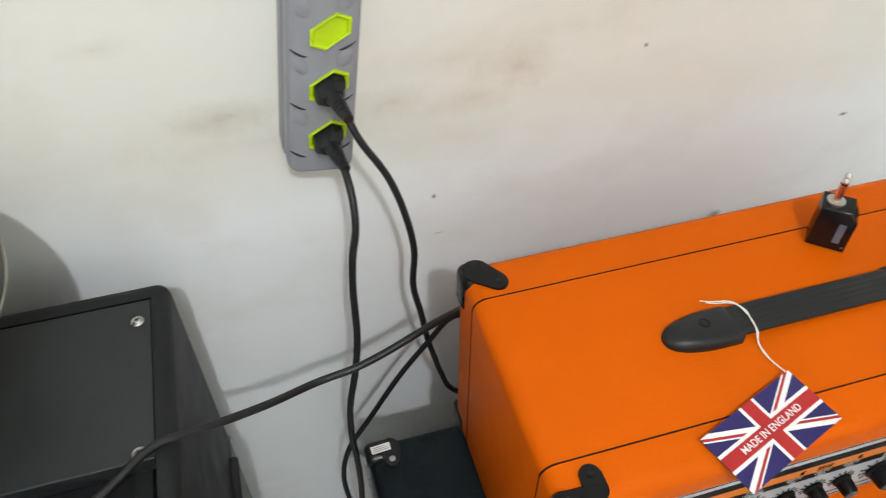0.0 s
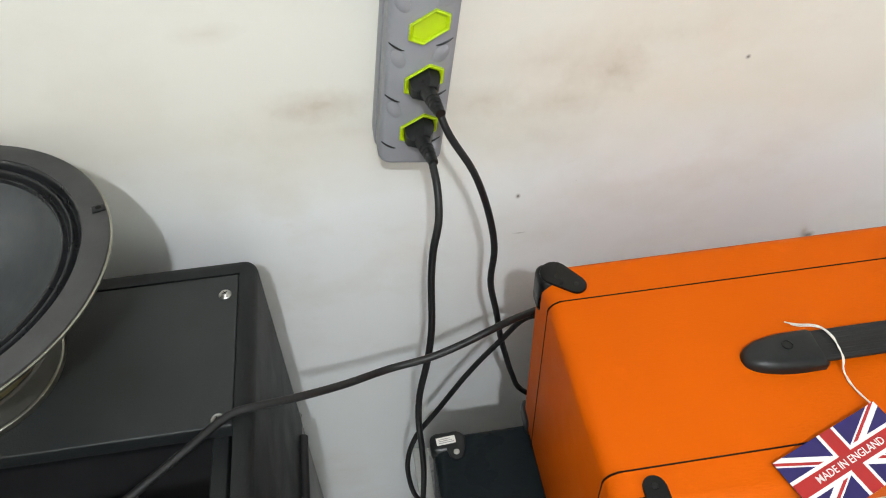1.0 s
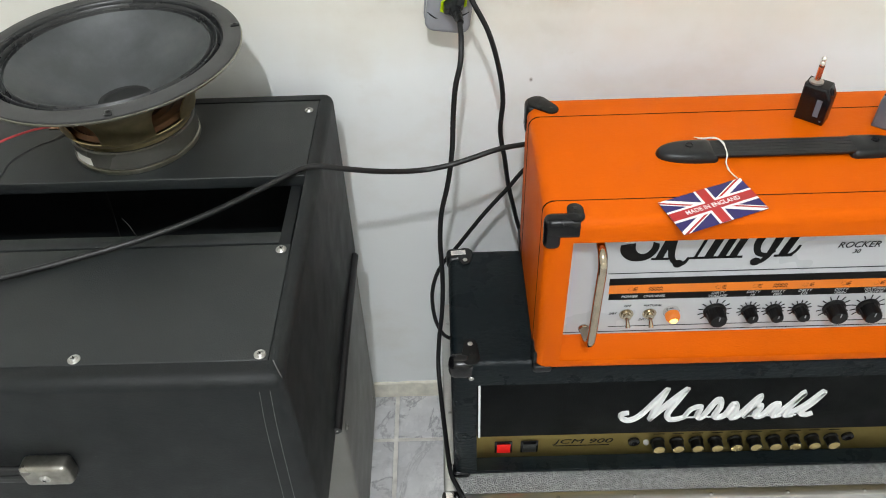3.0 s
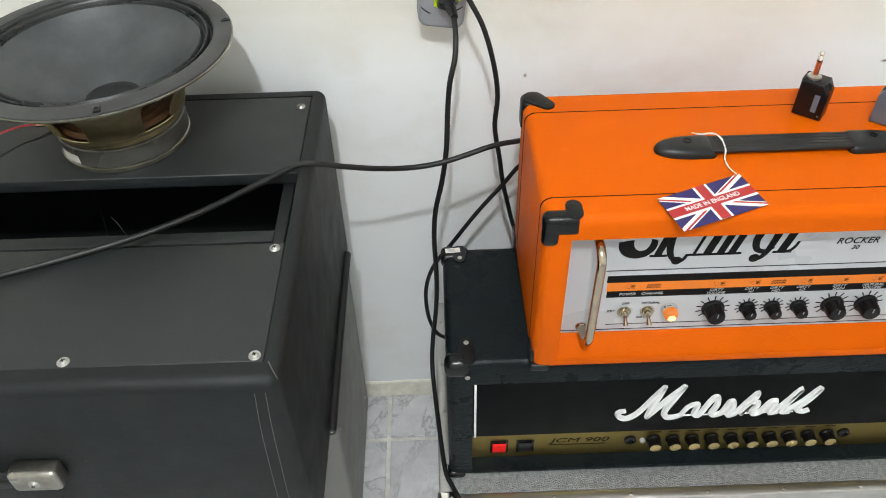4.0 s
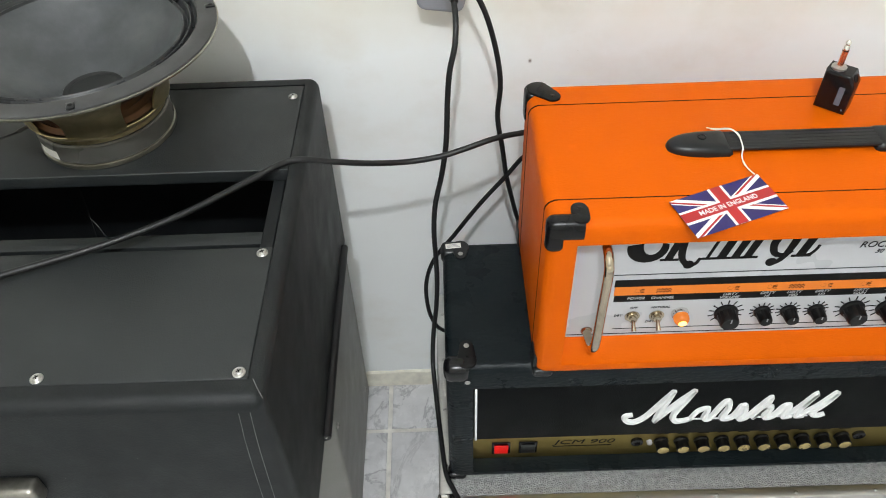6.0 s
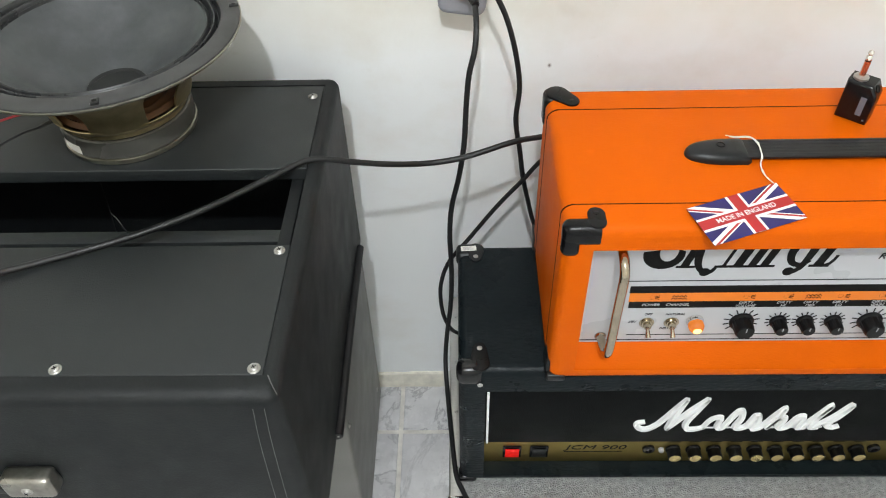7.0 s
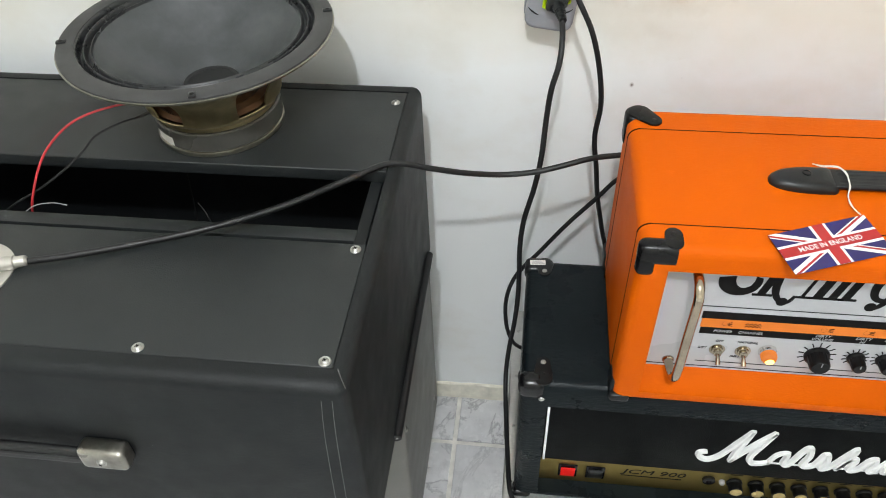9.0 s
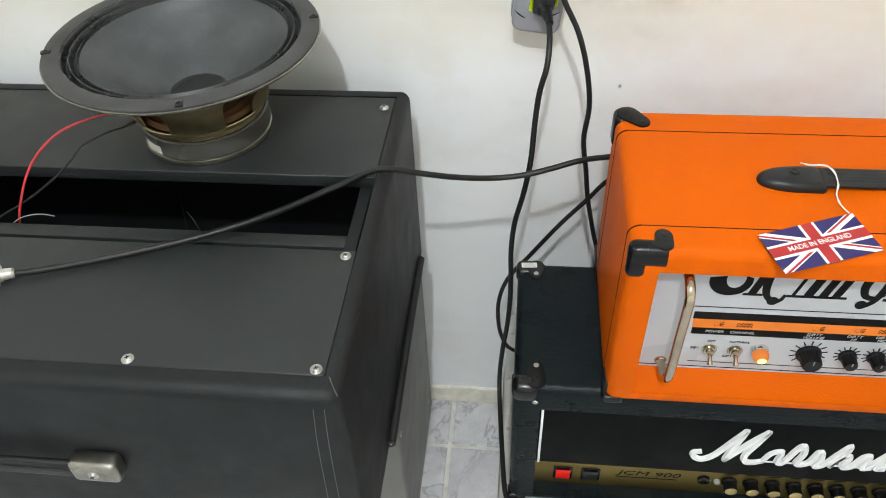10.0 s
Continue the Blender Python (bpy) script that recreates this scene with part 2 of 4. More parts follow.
M_AMBER = plain("amber_jewel", (0.24, 0.075, 0.018), 0.10, wear=0.1, scale=100, Emission_Color=(1.0, 0.25, 0.02, 1), Emission_Strength=0.45)
M_CORE = plain("lamp_core", (0.8, 0.4, 0.05), 0.2, wear=0.05, scale=100, Emission_Color=(1.0, 0.58, 0.12, 1), Emission_Strength=4.0)
M_LABEL = plain("paper_label", (0.74, 0.72, 0.68), 0.6, wear=0.12, scale=120)
M_LABELINK = plain("grey_ink", (0.35, 0.34, 0.34), 0.6, wear=0.1, scale=120)
M_SEAM = plain("pale_seam", (0.14, 0.14, 0.14), 0.7, wear=0.5, scale=90)
M_CAP = plain("worn_nickel_cap", (0.36, 0.345, 0.31), 0.34, 1.0, wear=0.35, scale=70, bump=0.12)
M_PLATE = plain("jack_plate", (0.56, 0.54, 0.50), 0.4, 0.7, wear=0.15, scale=60)


# ---- building helpers ----
def thing(name, at, label, category, group=""):
    return_ob = new(name)
    return_ob.location = at
    return tagged(return_ob, label, category, group)


def part(name, bm, material, parent, label="", smooth=True):
    """Link a bmesh, given in world metres, as one mesh object under a thing or a part."""
    root = parent
    while root.parent:
        root = root.parent
    bmesh.ops.translate(bm, verts=bm.verts, vec=-root.location)
    bmesh.ops.recalc_face_normals(bm, faces=bm.faces)
    me = bpy.data.meshes.new(name)
    bm.to_mesh(me)
    bm.free()
    me.materials.append(material)
    if smooth:
        me.shade_auto(math.radians(38)) if hasattr(me, "shade_auto") else me.set_sharp_from_angle(angle=math.radians(38))
    ob = new(name, me)
    ob.parent = parent
    if label:
        tagged(ob, label)
    return ob


def structure(name, bm, material, label, category):
    me = bpy.data.meshes.new(name)
    bmesh.ops.recalc_face_normals(bm, faces=bm.faces)
    bm.to_mesh(me)
    bm.free()
    me.materials.append(material)
    return tagged(new(name, me), label, category, kind="structure")


def box(x0, x1, y0, y1, z0, z1, r=0.0, seg=3, bm=None):
    bm = bm or bmesh.new()
    m = pose((x0 + x1) / 2, (y0 + y1) / 2, (z0 + z1) / 2) @ Matrix.Diagonal((x1 - x0, y1 - y0, z1 - z0, 1))
    vs = bmesh.ops.create_cube(bm, size=1, matrix=m)["verts"]
    if r:
        es = list({e for v in vs for e in v.link_edges})
        bmesh.ops.bevel(bm, geom=es, offset=r, segments=seg, profile=0.5, affect="EDGES", clamp_overlap=True)
    return bm


def turned(profile, m, seg=24, bm=None, closed=True):
    """A lathe shape: rows of (radius, height) round the z axis of m."""
    bm = bm or bmesh.new()
    rings = []
    for r, h in profile:
        rings.append([bm.verts.new(m @ Vector((r * math.cos(2 * math.pi * i / seg), r * math.sin(2 * math.pi * i / seg), h))) for i in range(seg)])
    for a, b in zip(rings, rings[1:]):
        for i in range(seg):
            bm.faces.new((a[i], a[(i + 1) % seg], b[(i + 1) % seg], b[i]))
    if closed:
        bm.faces.new(rings[0][::-1])
        bm.faces.new(rings[-1])
    return bm


def smooth_line(points, steps=8):
    """A soft curve through the points."""
    p = [Vector(q) for q in points]
    p = [2 * p[0] - p[1]] + p + [2 * p[-1] - p[-2]]
    out = []
    for a, b, c, d in zip(p, p[1:], p[2:], p[3:]):
        for i in range(steps):
            t = i / steps
            out.append(0.5 * ((2 * b) + (c - a) * t + (2 * a - 5 * b + 4 * c - d) * t * t + (3 * b - a - 3 * c + d) * t ** 3))
    return out + [p[-2]]


def tube(points, r, seg=10, steps=8, bm=None, taper=None):
    """A round cord along a soft curve."""
    bm = bm or bmesh.new()
    line = smooth_line(points, steps) if steps > 1 else [Vector(q) for q in points]
    up, rings = None, []
    for i, q in enumerate(line):
        d = (line[min(i + 1, len(line) - 1)] - line[max(i - 1, 0)]).normalized()
        if up is None:
            up = d.orthogonal().normalized()
        up = (up - d * up.dot(d)).normalized()
        side = d.cross(up)
        rr = r * (taper(i / (len(line) - 1)) if taper else 1)
        rings.append([bm.verts.new(q + rr * (math.cos(2 * math.pi * k / seg) * up + math.sin(2 * math.pi * k / seg) * side)) for k in range(seg)])
    for a, b in zip(rings, rings[1:]):
        for k in range(seg):
            bm.faces.new((a[k], a[(k + 1) % seg], b[(k + 1) % seg], b[k]))
    bm.faces.new(rings[0][::-1])
    bm.faces.new(rings[-1])
    return bm


def slab(outline, m, thick, r=0.0, seg=2, bm=None):
    """A flat outline in the xy plane of m, raised by thick along its z."""
    bm = bm or bmesh.new()
    low = [bm.verts.new(m @ Vector((x, y, 0))) for x, y in outline]
    high = [bm.verts.new(m @ Vector((x, y, thick))) for x, y in outline]
    n = len(outline)
    top = bm.faces.new(high)
    bm.faces.new(low[::-1])
    for i in range(n):
        bm.faces.new((low[i], low[(i + 1) % n], high[(i + 1) % n], high[i]))
    if r:
        bmesh.ops.bevel(bm, geom=list(top.edges), offset=r, segments=seg, profile=0.5, affect="EDGES", clamp_overlap=True)
    return bm


def lettering(words, m, size, depth=0.0003, width=None, align="CENTER", weight=0.0, slant=0.0):
    """Words as a bmesh with Blender's own font, in the xy plane of m."""
    data = bpy.data.curves.new("words", "FONT")
    data.body, data.size, data.extrude, data.align_x, data.align_y = words, size, depth, align, "CENTER"
    data.resolution_u, data.offset, data.shear = 3, weight, slant
    ob = new("words", data)
    bpy.context.view_layer.update()
    me = bpy.data.meshes.new_from_object(ob.evaluated_get(bpy.context.evaluated_depsgraph_get()))
    bpy.data.objects.remove(ob)
    bm = bmesh.new()
    bm.from_mesh(me)
    bpy.data.meshes.remove(me)
    if width and bm.verts:
        xs = [v.co.x for v in bm.verts]
        k = width / max(1e-6, max(xs) - min(xs))
        for v in bm.verts:
            v.co.x *= k
    bmesh.ops.transform(bm, matrix=m, verts=bm.verts)
    return bm


def rect(x0, x1, y0, y1):
    return [(x0, y0), (x1, y0), (x1, y1), (x0, y1)]


def facing(x, y, z):
    """The pose of a flat graphic on a front that faces the room."""
    return pose(x, y, z, 90, 0, 0)


def screw(at, parent, r=0.0058, m=None, name="screw"):
    """A raised cross-head screw in a cup washer."""
    m = m or pose(*at)
    s = part(name, turned([(r, 0), (r, 0.0008), (r * 0.86, 0.0016), (r * 0.68, 0.0011), (r * 0.64, 0.0018), (r * 0.45, 0.0028), (r * 0.2, 0.003)], m, 20), M_NICKEL, parent)
    bm = box(-r * 0.38, r * 0.38, -r * 0.08, r * 0.08, 0.0026, 0.00325)
    box(-r * 0.08, r * 0.08, -r * 0.38, r * 0.38, 0.0026, 0.0032, bm=bm)
    bmesh.ops.transform(bm, matrix=m @ pose(0, 0, 0, 0, 0, 30), verts=bm.verts)
    part("screw_slot", bm, M_PRINT, s, smooth=False)
    return s


def shell(x0, x1, y0, y1, z0, z1, r, opening, inner, depth, seg=4):
    """A rounded box whose front (towards -y) has an opening that runs in by depth."""
    bm = box(x0, x1, y0, y1, z0, z1, r, seg)
    f = min(bm.faces, key=lambda q: q.normal.y * q.calc_area())
    for (xa, xb, za, zb), yy in ((opening, y0), (opening, y0 + 0.004), (inner, y0 + depth)):
        bmesh.ops.inset_individual(bm, faces=[f], thickness=0.002)
        cx, cz = (x0 + x1) / 2, (z0 + z1) / 2
        for v in f.verts:
            v.co = Vector((xa if v.co.x < cx else xb, yy, za if v.co.z < cz else zb))
    return bm


# ---- room ----
WALL_Y = 0.648
structure("wall_north", box(-1.85, 2.05, WALL_Y, WALL_Y + 0.15, -0.003, 2.6), M_WALL, "off-white painted wall with brown scuffs and smudges", "wall")
# the other walls and the ceiling are unseen, drawn in close to bounce light
structure("wall_south", box(-1.7, 1.9, -2.35, -2.2, 0, 2.6), M_WALL, "unseen off-white wall behind the camera that bounces light", "wall")
structure("wall_west", box(-1.85, -1.7, -2.35, WALL_Y, 0, 2.6), M_WALL, "unseen off-white side wall that bounces light", "wall")
structure("wall_east", box(1.9, 2.05, -2.35, WALL_Y, 0, 2.6), M_WALL, "unseen off-white side wall that bounces light", "wall")
structure("ceiling", box(-1.85, 2.05, -2.35, WALL_Y + 0.15, 2.6, 2.7), M_CEIL, "unseen plain white ceiling that bounces light", "ceiling")
floor = structure("floor", box(-1.85, 2.05, -2.35, WALL_Y + 0.15, -0.1, -0.003), M_GROUT, "floor of grey marbled tiles with pale grout", "floor")
rng = random.Random(4)
bm = bmesh.new()
rows = []
for i in range(181):
    x = -1.7 + 3.6 * i / 180
    top, out = 0.041 + rng.uniform(-0.0022, 0.0022), 0.006 + rng.uniform(-0.0016, 0.0016)
    rows.append([bm.verts.new((x, WALL_Y - d, z)) for d, z in ((0, -0.003), (out + 0.001, -0.003), (out, top * 0.5), (out * 0.8, top - 0.003), (out * 0.3, top), (0, top))])
for p, q in zip(rows, rows[1:]):
    for j in range(5):
        bm.faces.new((p[j], p[j + 1], q[j + 1], q[j]))
structure("baseboard", bm, M_STRIP, "cream strip of rough bare plaster along the wall foot", "baseboard")

# ---- ceiling lamp ----
cl = thing("ceiling_lamp", (0.13, -0.95, 2.6), "white ceiling lamp holder with a bare bulb", "ceiling lamp")
part("rose", turned([(0.055, 2.6), (0.055, 2.592), (0.04, 2.578), (0.015, 2.574)], pose(0.13, -0.95, 0), 32), M_CEIL, cl)
part("stem", turned([(0.010, 2.576), (0.010, 2.55), (0.022, 2.548), (0.022, 2.528)], pose(0.13, -0.95, 0), 20), M_CEIL, cl)

# ---- lower cabinet ----
low = thing("speaker_cabinet", (-0.35, 0.47, 0), "grey laminated cabinet with corner screws standing on the floor", "speaker cabinet")
part("body", box(-0.70, 0.012, 0.322, 0.632, 0.0, 0.505, 0.006, 3), M_GREY, low)
for y, z in ((0.622, 0.425), (0.585, 0.069), (0.332, 0.346)):
    screw((0, 0, 0), low, 0.005, pose(0.012, y, z, 0, 90, 0))

# ---- black open-back cabinet, lying on its front ----
X0, X1, Y0, Y1, Z0, Z1 = -0.76, 0.028, 0.072, 0.566, 0.505, 0.806
cab = thing("open_back_cabinet", (-0.366, 0.32, Z0), "black vinyl open-back guitar cabinet lying face down", "speaker cabinet")
bm = bmesh.new()
box(X0, X1, Y0, Y1, Z0, Z1, 0.013, 5, bm)
f = max(bm.faces, key=lambda q: q.normal.z * q.calc_area())
for (xa, xb, ya, yb), zz in (((X0 + 0.0155, X1 - 0.0155, Y0 + 0.0235, Y1 - 0.0215), Z1), ((X0 + 0.016, X1 - 0.016, Y0 + 0.024, Y1 - 0.022), Z1 - 0.022), ((X0 + 0.022, X1 - 0.022, Y0 + 0.024, Y1 - 0.022), Z0 + 0.02)):
    bmesh.ops.inset_individual(bm, faces=[f], thickness=0.002)
    for v in f.verts:
        v.co = Vector((xa if v.co.x < -0.36 else xb, ya if v.co.y < 0.3 else yb, zz))
part("body", bm, M_CAB, cab)
part("rear_panel", box(X0 + 0.0162, X1 - 0.0162, 0.377, Y1 - 0.0225, Z1 - 0.017, Z1 - 0.0005, 0.0016, 3), M_PANEL, cab)
part("front_panel", box(X0 + 0.0162, X1 - 0.0162, Y0 + 0.0245, 0.256, Z1 - 0.017, Z1 - 0.0005, 0.0016, 3), M_PANEL, cab)
part("batten", box(X0 + 0.023, X1 - 0.023, 0.281, 0.300, Z1 - 0.060, Z1 - 0.021, 0.002, 2), M_PANEL, cab)
part("inner_lining", box(X0 + 0.0235, X1 - 0.0235, Y0 + 0.03, Y1 - 0.03, Z0 + 0.0205, Z0 + 0.024), M_INSIDE, cab)
for x in (0.0, -0.183, -0.366, -0.55, -0.733):
    screw((x, 0.519, Z1 - 0.0006), cab)
for x in (0.0, -0.733):
    screw((x, 0.384, Z1 - 0.0006), cab)
    screw((x + 0.002, 0.247, Z1 - 0.0006), cab)
for x in (0.003, -0.172, -0.366, -0.55, -0.733):
    screw((x, 0.103, Z1 - 0.0006), cab)
part("bumper_strip", tube([(0.0300, 0.210, 0.524), (0.0312, 0.217, 0.525), (0.0314, 0.36, 0.535), (0.0308, 0.522, 0.534)], 0.0062, 12, 4), M_RUBBER, cab)
part("bumper_tip", turned([(0.0052, 0), (0.0050, 0.003), (0.003, 0.005), (0.0005, 0.0056)], pose(0.0302, 0.2105, 0.524, 90, 0, 0), 14), M_NICKEL, cab)
hd = part("handle_strap", box(-0.505, -0.228, 0.055, 0.062, 0.6705, 0.6955, 0.003, 3), M_RUBBER, cab)
part("strap_ridge", box(-0.505, -0.228, 0.0535, 0.0555, 0.680, 0.686, 0.001, 2), M_RUBBER, hd)
for x in (-0.529, -0.252):
    cap = part("handle_cap", box(x, x + 0.049, 0.052, 0.0725, 0.668, 0.698, 0.0055, 3), M_CAP, cab, "worn nickel handle cap")
    screw((0, 0, 0), cap, 0.0055, pose(x + 0.0245, 0.0522, 0.683, 90, 0, 0))

# ---- orange amplifier head ----
OX0, OX1, OY0, OY1, OZ0, OZ1 = 0.283, 0.830, 0.233, 0.472, 0.600, 0.844
PY = 0.260
amp = thing("orange_amplifier_head", (0.5565, 0.35, OZ0), "bright orange vinyl guitar amplifier head, switched on", "amplifier")
part("body", shell(OX0, OX1, OY0, OY1, OZ0, OZ1, 0.013, (0.3125, 0.8005, 0.6195, 0.815), (0.317, 0.796, 0.6365, 0.812), PY - OY0 + 0.003, 5), M_ORANGE, amp)
panel = part("front_panel", box(0.3175, 0.7955, PY, PY + 0.0025, 0.6375, 0.8115), M_WHITE, amp, "white printed control panel")

# ---- black amplifier head ----
MX0, MX1, MY0, MY1, MZ0, MZ1 = 0.179, 0.924, 0.247, 0.462, 0.333, 0.598
head = thing("black_amplifier_head", (0.55, 0.355, MZ0), "black levant vinyl guitar amplifier head with gold control panel", "amplifier")
part("body", shell(MX0, MX1, MY0, MY1, MZ0, MZ1, 0.012, (0.212, 0.891, 0.346, 0.556), (0.212, 0.891, 0.346, 0.556), 0.03, 5), M_BLACK, head)

# ---- flight case ----
case = thing("flight_case", (0.55, 0.42, 0), "silver flight case with hammered panels and aluminium edges on the floor", "flight case")
part("body", box(0.166, 0.938, 0.209, 0.600, 0.0, 0.325, 0.002, 2), M_ALU, case)
part("lid_panel", box(0.184, 0.920, 0.2215, 0.585, 0.324, 0.3278), M_HAMMER, case, "hammered silver lid panel")
part("front_sheet", box(0.186, 0.918, 0.2065, 0.2095, 0.02, 0.300), M_HAMMER, case)
for x0, x1, y0, y1 in ((0.163, 0.941, 0.205, 0.2220), (0.163, 0.1845, 0.2222, 0.602), (0.9195, 0.941, 0.2222, 0.602)):
    edge = part("edge_profile", box(x0, x1, y0, y1, 0.302 if x1 - x0 > 0.5 else 0.303, 0.3295, 0.0025, 2), M_ALU, case, "aluminium edge profile")
    n = 7 if x1 - x0 > 0.5 else 4
    for k in range(n):
        u = (k + 0.5) / n
        px, py = (x0 + (x1 - x0) * u, y0 + 0.007) if n == 7 else ((x0 + x1) / 2, y0 + (y1 - y0) * u)
        part("rivet", turned([(0.003, 0), (0.0028, 0.0006), (0.0016, 0.0014), (0.0003, 0.0016)], pose(px, py, 0.3293), 12), M_NICKEL, edge)
for x in (0.160, 0.912):
    part("corner_bracket", box(x, x + 0.032, 0.202, 0.228, 0.296, 0.3315, 0.006, 3), M_CHROME, case, "chrome corner bracket")
part("latch", box(0.157, 0.167, 0.44, 0.50, 0.17, 0.25, 0.003, 2), M_CHROME, case)

# ---- orange head: covering, corners, strap ----
for y in (0.2685, 0.4275):
    r = 0.012
    z = OZ1 - 0.0002
    arc = [(OX0 + r - r * math.cos(a), y, z - r + r * math.sin(a)) for a in (0.0, 0.4, 0.8, 1.2, 1.57)]
    far = [(OX0 + OX1 - p, q, s) for p, q, s in arc[::-1]]
    pts = [(OX0 + 0.0002, y, OZ0 + 0.003), (OX0 + 0.0002, y, OZ1 - 0.06), (OX0 + 0.0002, y, OZ1 - 0.018)] + arc + [(OX0 + 0.018, y, z), (0.40, y, z), (0.70, y, z), (OX1 - 0.018, y, z)] + far + [(OX1 - 0.0002, y, OZ1 - 0.018), (OX1 - 0.0002, y, OZ1 - 0.06), (OX1 - 0.0002, y, OZ0 + 0.003)]
    part("piping", tube(pts, 0.0008, 6, 4), M_PIPING, amp)


def guard(parent, corner, s, size, ear, material, r=0.009, out=0.0022, screw_r=0.0028, cut=None):
    """A moulded corner guard: a rounded cap with an ear that holds a screw on the top or bottom."""
    lo = [c - out * k for c, k in zip(corner, s)]
    hi = [c + a * k for c, a, k in zip(corner, size, s)]
    (xa, xb), (ya, yb), (za, zb) = (sorted(p) for p in zip(lo, hi))
    bm = box(xa, xb, ya, yb, za, zb, r, 5)
    if cut:
        co, no = list(hi), [0.0, 0.0, 0.0]
        co[cut[0]], no[cut[0]] = hi[cut[0]] - s[cut[0]] * cut[1], float(s[cut[0]])
        res = bmesh.ops.bisect_plane(bm, geom=bm.verts[:] + bm.edges[:] + bm.faces[:], plane_co=co, plane_no=no, clear_outer=True)
        bmesh.ops.holes_fill(bm, edges=[q for q in res["geom_cut"] if isinstance(q, bmesh.types.BMEdge)])
    g = part("corner_guard", bm, material, parent, "black plastic corner guard")
    if ear:
        ex, ey, er = ear
        zt = zb if s[2] < 0 else za
        cx, cy = corner[0] + s[0] * size[0] * 0.5, corner[1] + s[1] * size[1] * 0.5
        if abs(ex - corner[0]) < size[0]:
            cx = ex
        d = Vector((ex - cx, ey - cy))
        ang = math.atan2(d.y, d.x)
        w = min(size[0], size[1]) * 0.5
        n = 10
        line = [(math.cos(ang + math.pi / 2 + math.pi * i / n) * w + cx, math.sin(ang + math.pi / 2 + math.pi * i / n) * w + cy) for i in range(n + 1)]
        line += [(math.cos(ang - math.pi / 2 + math.pi * i / n) * er + ex, math.sin(ang - math.pi / 2 + math.pi * i / n) * er + ey) for i in range(n + 1)]
        up = 0.0024
        part("ear", slab(line, pose(0, 0, corner[2] if s[2] < 0 else corner[2] - up), up, 0.001), M_KNOB if material is M_GLOSS else material, g)
        part("screw", turned([(screw_r, 0), (screw_r * 0.9, 0.0006), (screw_r * 0.4, 0.001)], pose(ex, ey, corner[2] + up - 0.0002), 14), M_NICKEL if material is not M_GUARD else M_GLOSS, g)
    return g


for sx, x in ((1, OX0), (-1, OX1)):
    guard(amp, (x, OY0, OZ1), (sx, 1, -1), (0.044, 0.018, 0.0235), (x + sx * 0.031, 0.2535, 0.0085), M_GUARD, 0.0085, cut=(0, 0.0095))
    guard(amp, (x, OY0, OZ1 - 0.012), (sx, 1, -1), (0.0175, 0.014, 0.026), None, M_GUARD, 0.0075)
    guard(amp, (x, OY1, OZ1), (sx, -1, -1), (0.026, 0.026, 0.042), (x + sx * 0.028, 0.4425, 0.0092), M_GUARD, 0.0085)
    guard(amp, (x, OY0 + 0.001, OZ0), (sx, 1, 1), (0.021, 0.024, 0.0095), None, M_PLASTIC, 0.004)
    guard(amp, (x, OY0 + 0.008, OZ0), (sx, 1, 1), (0.010, 0.024, 0.029), None, M_PLASTIC, 0.004)
    guard(amp, (x, OY1, OZ0), (sx, -1, 1), (0.022, 0.030, 0.028), None, M_PLASTIC, 0.006)
for x in (0.32, 0.79):
    for y in (0.265, 0.43):
        part("foot", turned([(0.014, -0.0022), (0.015, -0.001), (0.015, 0.002)], pose(x, y, OZ0), 20), M_RUBBER, amp)

ST = 0.344
strap = part("handle_strap", box(0.470, 0.650, ST - 0.0145, ST + 0.0145, OZ1 + 0.0035, OZ1 + 0.0085, 0.0020, 3), M_RUBBER, amp, "ribbed black rubber carrying strap")
for k in (-2, -1, 0, 1, 2):
    part("rib", box(0.484, 0.640, ST + k * 0.0052 - 0.0011, ST + k * 0.0052 + 0.0011, OZ1 + 0.0080, OZ1 + 0.00885, 0.0002, 1), M_RUBBER, strap)
for s, x in ((1, 0.4172), (-1, 0.6958)):
    line = [(x + s * 0.066, ST - 0.0150), (x + s * 0.062, ST - 0.0183)]
    line += [(x + s * 0.046 * (1 - math.cos(a)), ST - 0.0185 * math.copysign(abs(math.sin(a)) ** 0.8, math.sin(a))) for a in [math.pi / 2 - math.pi * i / 20 for i in range(21)]]
    line += [(x + s * 0.062, ST + 0.0183), (x + s * 0.066, ST + 0.0150)]
    line = line if s > 0 else line[::-1]
    bm = bmesh.new()
    rings = []
    for u in [i / 9 for i in range(9)]:
        k, h = math.cos(u * math.pi / 2) ** 0.5, 0.0115 * math.sin(u * math.pi / 2) ** 0.8
        rings.append([bm.verts.new((x + s * 0.040 + (p - x - s * 0.040) * k, ST + (q - ST) * k, OZ1 - 0.0005 + h)) for p, q in line])
    for a, b in zip(rings, rings[1:]):
        for i in range(len(line)):
            j = (i + 1) % len(line)
            bm.faces.new((a[i], a[j], b[j], b[i]))
    bm.faces.new(rings[0][::-1]), bm.faces.new(rings[-1])
    cap = part("handle_end", bm, M_PLASTIC, amp, "moulded black handle end")
    part("screw", turned([(0.0045, 0), (0.0045, 0.0008), (0.0038, 0.0011), (0.0035, 0.0004), (0.001, 0.0004)], pose(x + s * 0.036, ST + 0.002, OZ1 + 0.0107), 16), M_GLOSS, cap)

# ---- orange head: printed panel ----
FRONT = PY


def printed(name, x0, x1, z0, z1, material, up=0.0004, parent=None):
    return part(name, slab(rect(x0, x1, z0, z1), facing(0, FRONT, 0), up), material, parent or panel, smooth=False)


